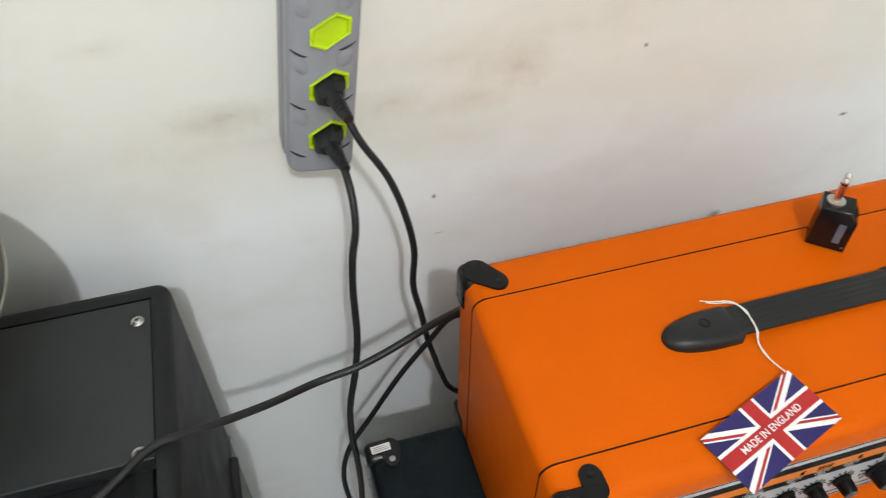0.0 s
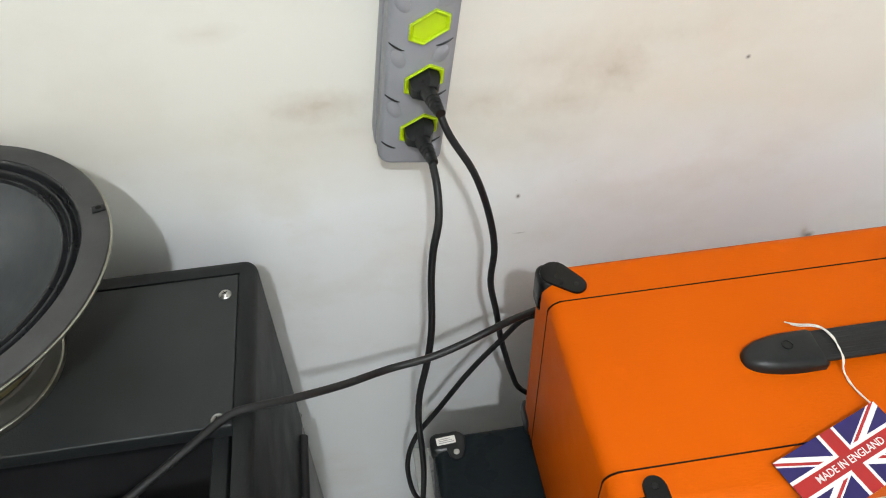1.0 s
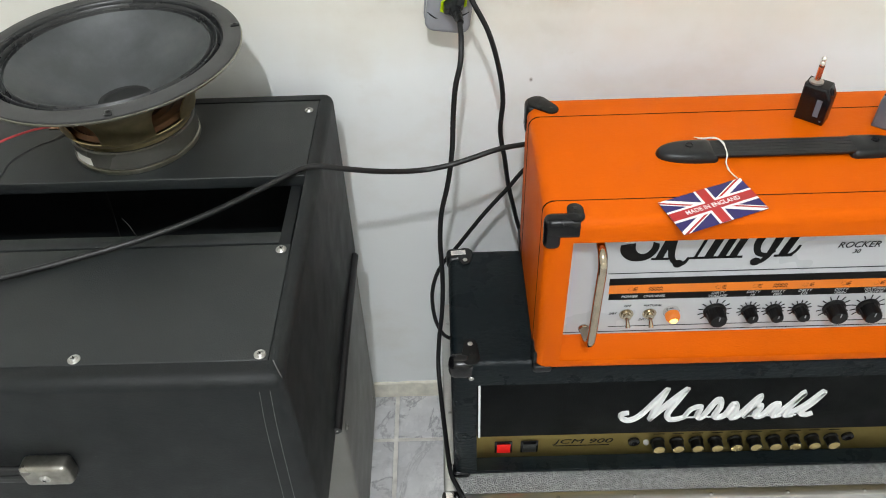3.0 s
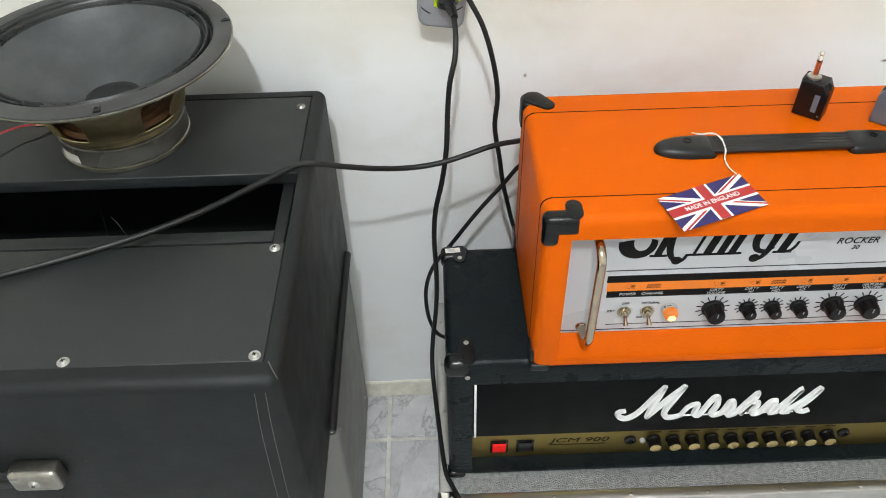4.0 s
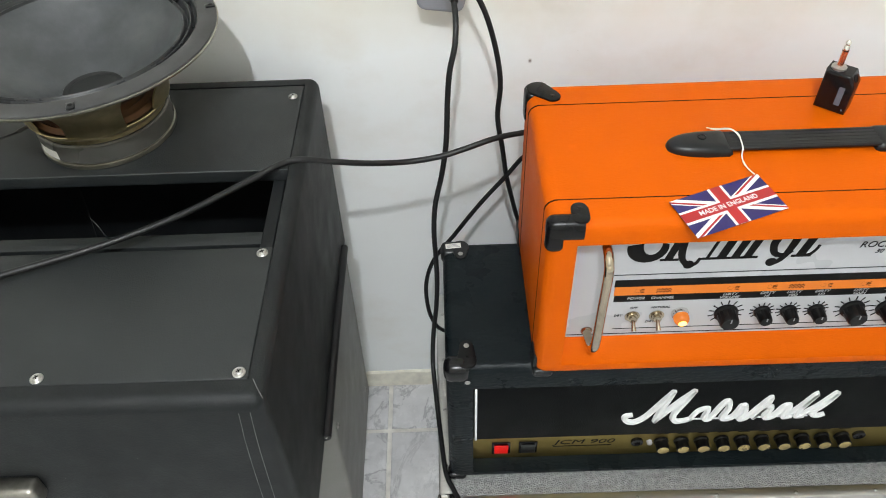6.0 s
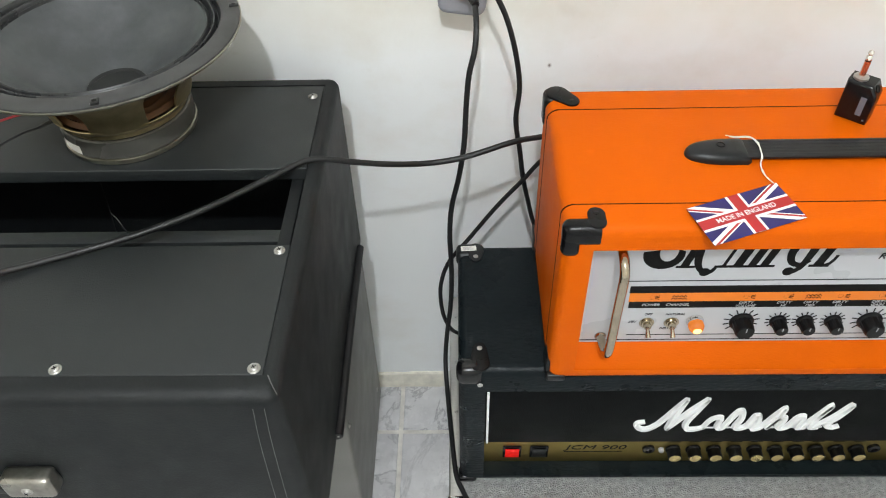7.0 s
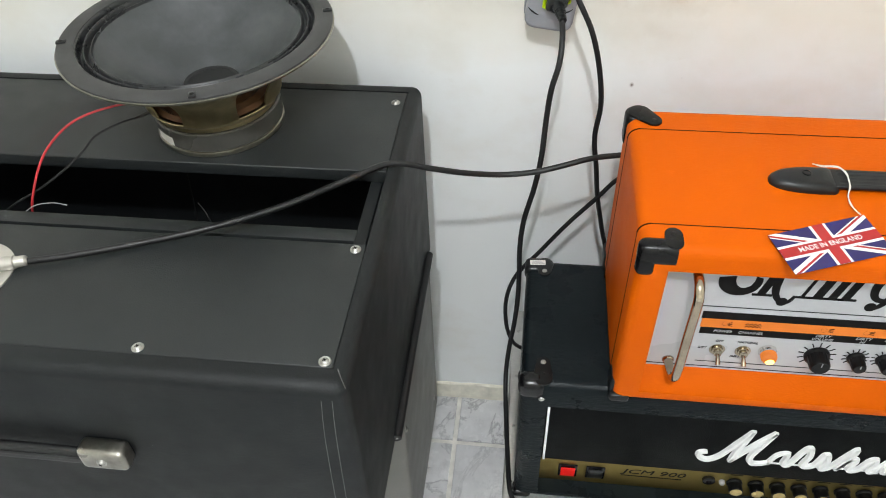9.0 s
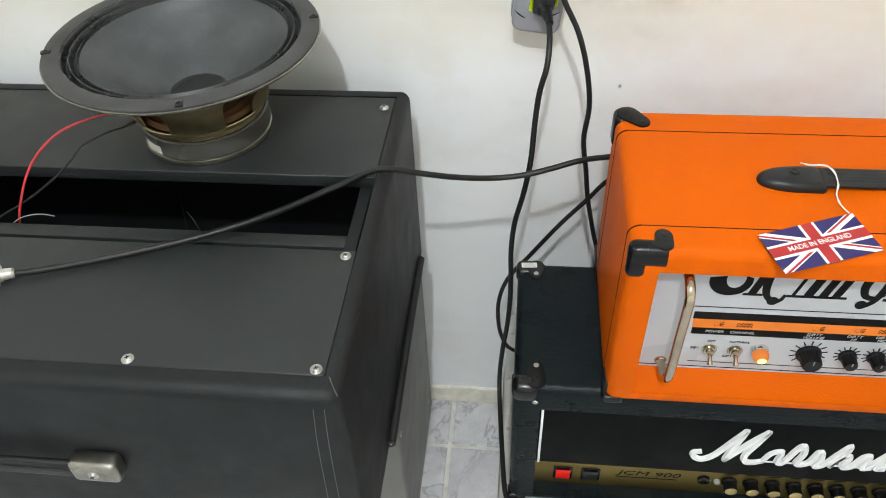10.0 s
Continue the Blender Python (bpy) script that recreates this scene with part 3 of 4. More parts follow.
printed("printed_line", 0.362, 0.752, 0.7408, 0.7417, M_PRINT)
printed("printed_band", 0.365, 0.749, 0.7222, 0.7330, M_PRINT)
printed("printed_band", 0.366, 0.748, 0.7082, 0.7220, M_BAND)
printed("printed_band", 0.367, 0.747, 0.6975, 0.7080, M_PRINT)
printed("printed_line", 0.372, 0.742, 0.6500, 0.6508, M_PRINT)
printed("printed_line", 0.3178, 0.795, 0.6410, 0.6420, M_PRINT)


def words(text, x, z, size, material, parent, y=FRONT, width=None, depth=0.0002):
    return part("lettering", lettering(text, facing(x, y - 0.0005, z), size, depth, width, slant=0.22), material, parent, smooth=False)


for text, x, z in (("POWER", 0.391, 0.7028), ("CHANNEL", 0.420, 0.7028), ("DIRTY", 0.494, 0.7052), ("VOLUME", 0.494, 0.7000), ("DIRTY", 0.535, 0.7052), ("HI", 0.535, 0.7000), ("DIRTY", 0.564, 0.7052), ("MID", 0.564, 0.7000), ("DIRTY", 0.595, 0.7052), ("LO", 0.595, 0.7000), ("DIRTY", 0.637, 0.7052), ("GAIN", 0.637, 0.7000), ("NATURAL", 0.676, 0.7052), ("VOLUME", 0.676, 0.7000)):
    words(text, x, z, 0.0056, M_WHITE, panel)
for text, x, z in (("OFF", 0.391, 0.6865), ("NATURAL", 0.421, 0.6865), ("S/BY", 0.375, 0.674), ("DIRTY", 0.414, 0.662)):
    words(text, x, z, 0.0048, M_PRINT, panel)
words("ROCKER", 0.634, 0.776, 0.0125, M_PRINT, panel, width=0.046)
words("30", 0.634, 0.766, 0.0085, M_PRINT, panel)
# small pictograms on the orange band
for x, k in ((0.391, 0), (0.420, 1), (0.494, 2), (0.535, 3), (0.564, 4), (0.595, 5), (0.637, 6), (0.676, 7)):
    z = 0.7150
    bm = bmesh.new()
    if k in (1, 4):
        for dz in (-0.0018, 0.0018):
            tube([(x - 0.008 + 0.002 * i, FRONT - 0.0006, z + dz + (0.0013 if i % 2 else -0.0013)) for i in range(9)], 0.00045, 5, 2, bm)
    else:
        turned([(0.0034, 0), (0.0034, 0.0004), (0.0024, 0.0004), (0.0024, 0)], facing(x - 0.001 * (k % 3), FRONT, z), 14, bm)
        for i in range(3):
            tube([(x + 0.003, FRONT - 0.0006, z + (i - 1) * 0.0016), (x + 0.0075, FRONT - 0.0006, z + (i - 1) * 0.0028)], 0.0004, 5, 1, bm)
    part("pictogram", bm, M_PRINT, panel)
# the maker's mark as plain black shapes: a bowl, slanted bars on flat feet, two curls with round ends
def flat_curl(points, w0, w1, bm, up=0.00058):
    """A flat printed band of changing width along a soft line (x, z)."""
    line = smooth_line([(x, 0, z) for x, z in points], 6)
    n = len(line)
    left, right = [], []
    for i, p in enumerate(line):
        d = (line[min(i + 1, n - 1)] - line[max(i - 1, 0)]).normalized()
        w = 0.5 * (w0 + (w1 - w0) * i / (n - 1))
        left.append((p.x - d.z * w, p.z + d.x * w))
        right.append((p.x + d.z * w, p.z - d.x * w))
    for i in range(n - 1):
        slab([left[i], right[i], right[i + 1], left[i + 1]], facing(0, FRONT, 0), up, bm=bm)


def disc(x, z, r, bm, up=0.00072):
    slab([(x + r * math.cos(t), z + r * math.sin(t)) for t in [2 * math.pi * i / 22 for i in range(22)]], facing(0, FRONT, 0), up, bm=bm)


def bar_on_foot(x, w, bm, lean=0.010, foot=0.007):
    slab([(x - w / 2, 0.7625), (x + w / 2, 0.7625), (x + w / 2 + lean, 0.800), (x - w / 2 + lean, 0.800)], facing(0, FRONT, 0), 0.0005, bm=bm)
    slab(rect(x - w / 2 - foot * 0.6, x + w / 2 + foot, 0.7612, 0.7642), facing(0, FRONT, 0), 0.00054, bm=bm)


bm = bmesh.new()
outer = [(0.392 + 0.0215 * math.cos(t), 0.7815 + 0.0215 * math.sin(t)) for t in [math.pi * (0.95 + 1.12 * i / 20) for i in range(21)]]
inner = [(0.3965 + 0.0095 * math.cos(t), 0.7855 + 0.0145 * math.sin(t)) for t in [math.pi * (0.95 + 1.12 * i / 20) for i in range(21)]]
for i in range(20):
    slab([outer[i], outer[i + 1], inner[i + 1], inner[i]], facing(0, FRONT, 0), 0.0005, bm=bm)
part("maker_mark", bm, M_PRINT, panel, smooth=False)
for bars, curl in (
    (((0.4155, 0.0085),), [(0.428, 0.800), (0.428, 0.776), (0.431, 0.762), (0.4385, 0.7535), (0.4455, 0.756), (0.449, 0.764)]),
    (((0.456, 0.0035), (0.4705, 0.0095)), None),
    (((0.485, 0.0085), (0.4975, 0.0085)), None),
    ((), [(0.545, 0.800), (0.5405, 0.776), (0.535, 0.760), (0.5275, 0.7525), (0.5215, 0.7540)]),
    (((0.5525, 0.0095),), [(0.553, 0.7635), (0.5615, 0.7640), (0.5665, 0.7700), (0.5690, 0.7780)]),
):
    bm = bmesh.new()
    for x, w in bars:
        bar_on_foot(x, w, bm)
    if curl:
        flat_curl(curl, 0.0095 if curl[0][1] > 0.78 else 0.004, 0.0030, bm)
        if curl[0][0] < 0.44:
            disc(0.4385, 0.7545, 0.0058, bm)
        elif curl[0][1] > 0.78:
            disc(0.5250, 0.7545, 0.0058, bm)
            flat_curl([(0.526, 0.800), (0.5215, 0.782), (0.525, 0.768), (0.535, 0.7645), (0.543, 0.771)], 0.010, 0.004, bm, 0.00065)
    part("maker_mark", bm, M_PRINT, panel, smooth=False)
crest = part("crest", slab([(0.010 * math.cos(a), 0.012 * math.sin(a)) for a in [2 * math.pi * i / 20 for i in range(20)]], facing(0.716, FRONT, 0.772), 0.0004), M_PRINT, panel, "small red and black printed crest")
part("crest_centre", slab([(0.006 * math.cos(a), 0.007 * math.sin(a)) for a in [2 * math.pi * i / 16 for i in range(16)]], facing(0.716, FRONT - 0.0004, 0.772), 0.0003), M_RED, crest)

# ---- orange head: controls ----
KZ = 0.6740
for x, big in ((0.4965, 1), (0.537, 0), (0.5665, 0), (0.5975, 0), (0.638, 1), (0.678, 1)):
    r = 0.0120 if big else 0.0084
    h = 0.019 if big else 0.017
    prof = [(r * 1.12, 0.0005), (r * 1.12, 0.003), (r * 0.93, 0.0045), (r * 0.86, h - 0.002), (r * 0.76, h), (r * 0.3, h + 0.0002)]
    bm = turned(prof, facing(x, FRONT, KZ), 32)
    for v in bm.verts:
        d = FRONT - v.co.y
        if 0.004 < d < h - 0.001:
            a = math.atan2(v.co.z - KZ, v.co.x - x)
            k = 1 + 0.035 * (1 if int(round(a / (2 * math.pi) * 32)) % 2 else -1)
            v.co.x, v.co.z = x + (v.co.x - x) * k, KZ + (v.co.z - KZ) * k
    knob = part("knob", bm, M_KNOB, amp, "black plastic control knob")
    part("pointer", box(x - 0.0006, x + 0.0006, FRONT - h - 0.0006, FRONT - h, KZ + r * 0.2, KZ + r * 0.7), M_STRIPGREY, knob, smooth=False)
    for k in range(11):
        a = math.radians(225 - 27 * k)
        c, s = math.cos(a), math.sin(a)
        q = [(c * r * 1.14 - s * 0.0007, s * r * 1.14 + c * 0.0007), (c * r * 1.14 + s * 0.0007, s * r * 1.14 - c * 0.0007), (c * r * 1.66 + s * 0.0007, s * r * 1.66 - c * 0.0007), (c * r * 1.66 - s * 0.0007, s * r * 1.66 + c * 0.0007)]
        part("dial_mark", slab(q, facing(x, FRONT, KZ), 0.0004), M_PRINT, panel, smooth=False)
for x in (0.3915, 0.419):
    sw = part("toggle_switch", turned([(0.0085, 0.0005), (0.0085, 0.0012), (0.0062, 0.0013), (0.0062, 0.004), (0.0042, 0.0042), (0.0042, 0.0075), (0.002, 0.008)], facing(x, FRONT, 0.6725), 24), M_HANDLE, amp, "chrome toggle switch")
    part("lever", tube([(x, FRONT - 0.006, 0.6720), (x, FRONT - 0.011, 0.6690), (x, FRONT - 0.0165, 0.6650)], 0.0023, 10, 3, taper=lambda u: 0.8 + 0.5 * u), M_HANDLE, sw)
lamp_ring = part("pilot_lamp", turned([(0.0098, 0.0005), (0.0098, 0.002), (0.0088, 0.004), (0.0088, 0.006)], facing(0.4445, FRONT, 0.6755), 28), M_CHROME, amp, "amber pilot lamp, lit")
part("jewel", turned([(0.0086, 0.005), (0.0088, 0.0085), (0.0084, 0.0115), (0.0068, 0.0140), (0.0040, 0.0152), (0.001, 0.0155)], facing(0.4445, FRONT, 0.6755), 24), M_AMBER, lamp_ring)
part("filament_glow", turned([(0.0050, 0.0100), (0.0050, 0.0145), (0.0036, 0.0160), (0.0008, 0.0166)], facing(0.4447, FRONT, 0.6742), 18), M_CORE, lamp_ring)
jk = part("input_jack", turned([(0.0090, 0.0005), (0.0090, 0.0025), (0.0066, 0.003), (0.0066, 0.006), (0.0042, 0.006), (0.0042, 0.001)], facing(0.7195, FRONT, 0.677), 20), M_CHROME, amp)
part("hole", turned([(0.0042, 0.0052), (0.001, 0.0053)], facing(0.7195, FRONT, 0.677), 16), M_PRINT, jk)
for x in (0.3425, 0.7705):
    bar = part("guard_handle", tube([(x, 0.258, 0.806), (x, 0.232, 0.808), (x, 0.220, 0.802), (x, 0.2155, 0.790), (x, 0.2155, 0.745), (x, 0.2155, 0.688), (x, 0.2195, 0.669), (x, 0.232, 0.656), (x, 0.258, 0.649)], 0.0050, 14, 6), M_HANDLE, amp, "polished metal guard handle")
    for z in (0.649, 0.806):
        part("flange", turned([(0.0068, 0.0003), (0.0068, 0.0012), (0.0056, 0.003)], facing(x, FRONT, z), 20), M_HANDLE, bar)

# ---- black head: fascia, gold panel, corners ----
FX0, FX1 = 0.2125, 0.8905
fascia = part("fascia", box(FX0, FX1, 0.2495, 0.257, 0.4335, 0.5555, 0.0012, 2), M_FASCIA, head, "black cloth-grained fascia")
for x in (0.2140, 0.8865):
    part("white_piping", box(x, x + 0.0032, 0.2470, 0.2497, 0.4345, 0.5545, 0.001, 2), M_LOGO, fascia)
gold = part("gold_panel", box(FX0, FX1, 0.270, 0.2745, 0.3465, 0.434, 0.0), M_GOLD, head, "brushed gold control panel")
part("sill", box(FX0, FX1, 0.2475, 0.2695, 0.3465, 0.3485, 0.0), M_BLACK, head)


def on_gold(x0, x1, z0, z1, material, up, name, parent, r=0.0):
    return part(name, box(x0, x1, 0.270 - up, 0.2699, z0, z1, r, 2), material, parent)


for x, m in ((0.2525, M_REDGLOW), (0.2905, M_PLASTIC)):
    rs = on_gold(x - 0.0130, x + 0.0130, 0.3615, 0.3905, M_GLOSS, 0.002, "rocker_switch", head, 0.001)
    part("rocker", slab([(-0.0098, -0.0115), (0.0098, -0.0115), (0.0098, 0.0115), (-0.0098, 0.0115)], pose(x, 0.2672, 0.376, 96, 0, 0), 0.0022, 0.0008), m, rs, "red rocker, lit" if m is M_REDGLOW else "black rocker")
words("JCM 900", 0.369, 0.385, 0.0155, M_PRINT, gold, 0.2702, 0.088)
part("small_print", slab(rect(0.326, 0.408, 0.3735, 0.3755), facing(0, 0.270, 0), 0.0003), M_PRINT, gold, smooth=False)
for x in (0.443, 0.754):
    j = part("jack_socket", turned([(0.0085, 0), (0.0085, 0.004), (0.006, 0.005), (0.004, 0.005), (0.004, 0.002)], facing(x, 0.270, 0.383), 18), M_GLOSS, head)
part("indicator", turned([(0.004, 0), (0.004, 0.004), (0.0025, 0.006), (0.0005, 0.0065)], facing(0.461, 0.270, 0.381), 14), M_LABELINK, head)
for k in range(10):
    x = 0.4775 + 0.0281 * k
    kn = part("knob", turned([(0.0105, 0.0005), (0.0105, 0.003), (0.0092, 0.0045), (0.0092, 0.0152), (0.0086, 0.0158)], facing(x, 0.270, 0.381), 24), M_KNOB, head, "black knob with a gold cap")
    part("cap", turned([(0.0080, 0.0156), (0.0080, 0.0163), (0.0060, 0.0168), (0.001, 0.0166)], facing(x, 0.270, 0.381), 20), M_GOLDCAP, kn)
    part("scale_mark", slab(rect(x - 0.008, x + 0.008, 0.398, 0.3995), facing(0, 0.270, 0), 0.0003), M_PRINT, gold, smooth=False)


def stroke(points, w0, w1, y, up):
    """A raised flat pen stroke on a front, from its middle line (x, z)."""
    line = smooth_line([(x, 0, z) for x, z in points], 6)
    n = len(line)
    left, right = [], []
    for i, p in enumerate(line):
        d = (line[min(i + 1, n - 1)] - line[max(i - 1, 0)]).normalized()
        w = 0.5 * (w0 + (w1 - w0) * math.sin(math.pi * i / (n - 1)))
        left.append((p.x - d.z * w, p.z + d.x * w))
        right.append((p.x + d.z * w, p.z - d.x * w))
    bm = bmesh.new()
    ring = []
    for (a, b), (c, d) in zip(left, right):
        ring.append([bm.verts.new((a, y, b)), bm.verts.new((a * 0.8 + c * 0.2, y - up, b * 0.8 + d * 0.2)), bm.verts.new((a * 0.2 + c * 0.8, y - up, b * 0.2 + d * 0.8)), bm.verts.new((c, y, d))])
    for p, q in zip(ring, ring[1:]):
        for i in range(4):
            bm.faces.new((p[i], p[(i + 1) % 4], q[(i + 1) % 4], q[i]))
    bm.faces.new(ring[0])
    bm.faces.new(ring[-1][::-1])
    return bm


BX, BZ = 0.408, 0.463
humps = ((0.086, 0.006), (0.094, 0.026), (0.106, 0.030), (0.104, 0.008), (0.112, 0.007), (0.121, 0.036), (0.127, 0.046), (0.132, 0.031), (0.128, 0.006), (0.142, 0.010),
         (0.149, 0.035), (0.155, 0.022), (0.150, 0.004), (0.160, 0.007), (0.172, 0.034), (0.181, 0.052), (0.179, 0.032), (0.168, 0.004))
swashes = [
    [(0.010, 0.021), (0.001, 0.018), (0.002, 0.008), (0.013, 0.003), (0.027, 0.015), (0.043, 0.048), (0.054, 0.072)],
    [(0.055, 0.073), (0.050, 0.050), (0.044, 0.024), (0.040, 0.003)],
    [(0.040, 0.003), (0.055, 0.030), (0.068, 0.052), (0.081, 0.073)],
    [(0.081, 0.073), (0.073, 0.048), (0.064, 0.020), (0.066, 0.004), (0.077, 0.003), (0.088, 0.008)],
    humps,
    [(0.168, 0.006), (0.178, 0.027), (0.187, 0.028), (0.183, 0.006), (0.194, 0.008), (0.203, 0.030), (0.210, 0.030), (0.206, 0.006), (0.218, 0.007)],
    [(0.212, 0.008), (0.226, 0.034), (0.237, 0.057), (0.229, 0.034), (0.222, 0.008), (0.234, 0.006)],
    [(0.226, 0.006), (0.246, 0.030), (0.262, 0.058), (0.255, 0.036), (0.243, 0.012), (0.252, 0.006), (0.260, 0.010)],
]
badge = part("maker_badge", box(BX + 0.070, BX + 0.240, 0.2482, 0.2493, BZ + 0.0055, BZ + 0.008), M_LOGO, head, "raised white script badge")
for line in swashes:
    part("swash", stroke([(BX + a, BZ + 0.002 + b) for a, b in line], 0.0058, 0.0088, 0.2493, 0.0040), M_LOGO, badge)

for sx, x in ((1, MX0), (-1, MX1)):
    g = guard(head, (x, MY0, MZ1), (sx, 1, -1), (0.031, 0.024, 0.029), (x + sx * 0.026, 0.2805, 0.0085), M_GLOSS, 0.011, 0.0028, 0.0036)
    part("screw", turned([(0.0036, 0), (0.0032, 0.0006), (0.0015, 0.001)], facing(x + sx * 0.026, MY0 - 0.0028, 0.5745), 14), M_NICKEL, g)
    guard(head, (x, MY1, MZ1), (sx, -1, -1), (0.034, 0.024, 0.022), (x + sx * 0.0245, 0.4365, 0.0085), M_PLASTIC, 0.008, 0.0025, 0.0036)
    guard(head, (x, MY0, MZ0), (sx, 1, 1), (0.024, 0.020, 0.012), None, M_GLOSS, 0.006)
    guard(head, (x, MY1, MZ0), (sx, -1, 1), (0.024, 0.020, 0.012), None, M_GLOSS, 0.006)
for x in (0.22, 0.88):
    for y in (0.285, 0.43):
        part("foot", turned([(0.012, -0.0053), (0.013, -0.004), (0.013, 0.002)], pose(x, y, MZ0), 18), M_RUBBER, head)
lab = part("paper_sticker", slab(rect(-0.0105, 0.0105, -0.0045, 0.0045), pose(0.194, 0.4515, MZ1 + 0.0025, 0, 0, 4), 0.0003), M_LABEL, head, "white printed sticker")
for k in (-1, 0, 1):
    part("sticker_line", slab(rect(-0.008, 0.007 - 0.002 * k, -0.0006, 0.0004), pose(0.194, 0.4515 + 0.0022 * k, MZ1 + 0.0028, 0, 0, 4), 0.0001), M_LABELINK, lab, smooth=False)

# ---- loudspeaker ----
SX, SY = -0.2115, 0.464
spk = thing("loudspeaker", (SX, SY, Z1), "bare twelve-inch loudspeaker standing on its magnet, cone up", "loudspeaker")
at = pose(SX, SY, Z1 - 0.0005) @ Matrix.Diagonal((1, 1, 1.04, 1))
part("magnet_plate", turned([(0.0760, 0.0), (0.0775, 0.001), (0.0775, 0.0060), (0.0760, 0.0070)], at, 64), M_STEEL, spk)
part("magnet", turned([(0.0752, 0.0070), (0.0766, 0.0085), (0.0766, 0.0290), (0.0750, 0.0305)], at, 64), M_MAGNET, spk, "glossy grey ring magnet")
part("basket_cup", turned([(0.066, 0.0305), (0.0735, 0.0312), (0.0735, 0.0365), (0.0772, 0.0385), (0.0790, 0.0410), (0.0812, 0.0440), (0.0818, 0.0460), (0.0795, 0.0460), (0.0765, 0.0425), (0.066, 0.0400)], at, 72, closed=False), M_BASKET, spk, "yellowish zinc-plated steel basket")
for k in range(5):
    mid = math.radians(-73 + 72 * k)
    bm = bmesh.new()
    rows = []
    for i in range(11):
        u = i / 10
        r = 0.0812 + (0.139 - 0.0812) * (u ** 1.9)
        h = 0.044 + (0.114 - 0.044) * u
        half = 0.40 - 0.03 * math.sin(math.pi * u) + 0.10 * max(0.0, u - 0.6)
        rows.append([[bm.verts.new(at @ Vector(((r + d + 0.0012 * (1 - abs(s))) * math.cos(mid + half * s), (r + d + 0.0012 * (1 - abs(s))) * math.sin(mid + half * s), h))) for s in (-1, -0.92, -0.5, 0, 0.5, 0.92, 1)] for d in (0.0, -0.0022)])
    for a, b in zip(rows, rows[1:]):
        for j in range(6):
            bm.faces.new((a[0][j], a[0][j + 1], b[0][j + 1], b[0][j]))
            bm.faces.new((a[1][j + 1], a[1][j], b[1][j], b[1][j + 1]))
        bm.faces.new((a[0][0], b[0][0], b[1][0], a[1][0]))
        bm.faces.new((a[0][6], a[1][6], b[1][6], b[0][6]))
    part("basket_arm", bm, M_BASKET, spk)
    gap = mid + math.radians(36)
    part("window_lip", tube([at @ Vector((0.0818 * math.cos(gap + t), 0.0818 * math.sin(gap + t), 0.0460)) for t in (-0.24, -0.12, 0.0, 0.12, 0.24)], 0.0012, 8, 4), M_BASKET, spk)
part("rim", turned([(0.137, 0.112), (0.142, 0.1155), (0.1555, 0.1180), (0.1558, 0.1200), (0.1545, 0.1206), (0.134, 0.1206), (0.134, 0.113)], at, 96, closed=False), M_STEEL, spk, "thin bare metal rim")
part("gasket", turned([(0.1340, 0.1200), (0.1345, 0.1240), (0.1370, 0.1246), (0.1520, 0.1240), (0.1543, 0.1225), (0.1545, 0.1200)], at, 96, closed=False), M_GASKET, spk, "worn dark grey gasket")
roll = [(0.1345, 0.1232)] + [(0.1338 - 0.0165 * u, 0.1188 + 0.0040 * math.cos(2 * math.pi * 2.0 * u) * (1 - 0.3 * u) - 0.0030 * u) for u in [i / 28 for i in range(29)]] + [(0.1162, 0.1150)]
part("surround", turned(roll, at, 96, closed=False), M_SURROUND, spk, "shiny black doped cloth surround")
cone = [(0.1170, 0.1160)] + [(0.1165 - 0.0835 * u, 0.1155 - 0.062 * (u ** 0.82)) for u in [i / 14 for i in range(15)]]
under = [(r, h - 0.0015) for r, h in cone[::-1]]
part("cone", turned(cone + under, at, 96, closed=False), M_CONE, spk, "dusty black paper cone")
part("dust_cap", turned([(0.0345, 0.0550), (0.033, 0.0565), (0.030, 0.0555), (0.022, 0.0515), (0.012, 0.0492), (0.002, 0.0487)], at, 48), M_PLASTIC, spk)
part("spider", turned([(0.0760, 0.0455), (0.071, 0.0500), (0.066, 0.0460), (0.060, 0.0505), (0.054, 0.0465), (0.048, 0.0500), (0.034, 0.0470)], at, 64, closed=False), M_COIL, spk, "brown corrugated spider")
part("former", turned([(0.033, 0.037), (0.033, 0.054)], at, 32, closed=False), M_COIL, spk)
for k in range(4):
    a = math.radians(-72 + 90 * k)
    p = at @ pose(0.1490 * math.cos(a), 0.1490 * math.sin(a), 0.1236, 0, 0, math.degrees(a))
    notch = part("mounting_lug", box(-0.0055, 0.0055, -0.004, 0.004, 0, 0.0022, 0.001, 2), M_PLASTIC, spk)
    notch.matrix_basis = Matrix.Translation(-spk.location) @ p @ Matrix.Translation(spk.location)
    part("hole", turned([(0.0024, 0.0023), (0.0005, 0.0024)], p, 12), M_PRINT, notch).matrix_basis = notch.matrix_basis.inverted()
bm = bmesh.new()
ring = []
for i in range(9):
    a = math.radians(-139 + 2.9 * i)
    ring.append([bm.verts.new(at @ Vector((0.0770 * math.cos(a), 0.0770 * math.sin(a), h))) for h in (0.0095, 0.0205)])
for a, b in zip(ring, ring[1:]):
    bm.faces.new((a[0], b[0], b[1], a[1]))
part("paper_label", bm, M_LABEL, spk)
part("terminal_tab", box(SX - 0.083, SX - 0.070, SY - 0.045, SY - 0.030, Z1 + 0.046, Z1 + 0.050, 0.001, 1), M_COPPER, spk)

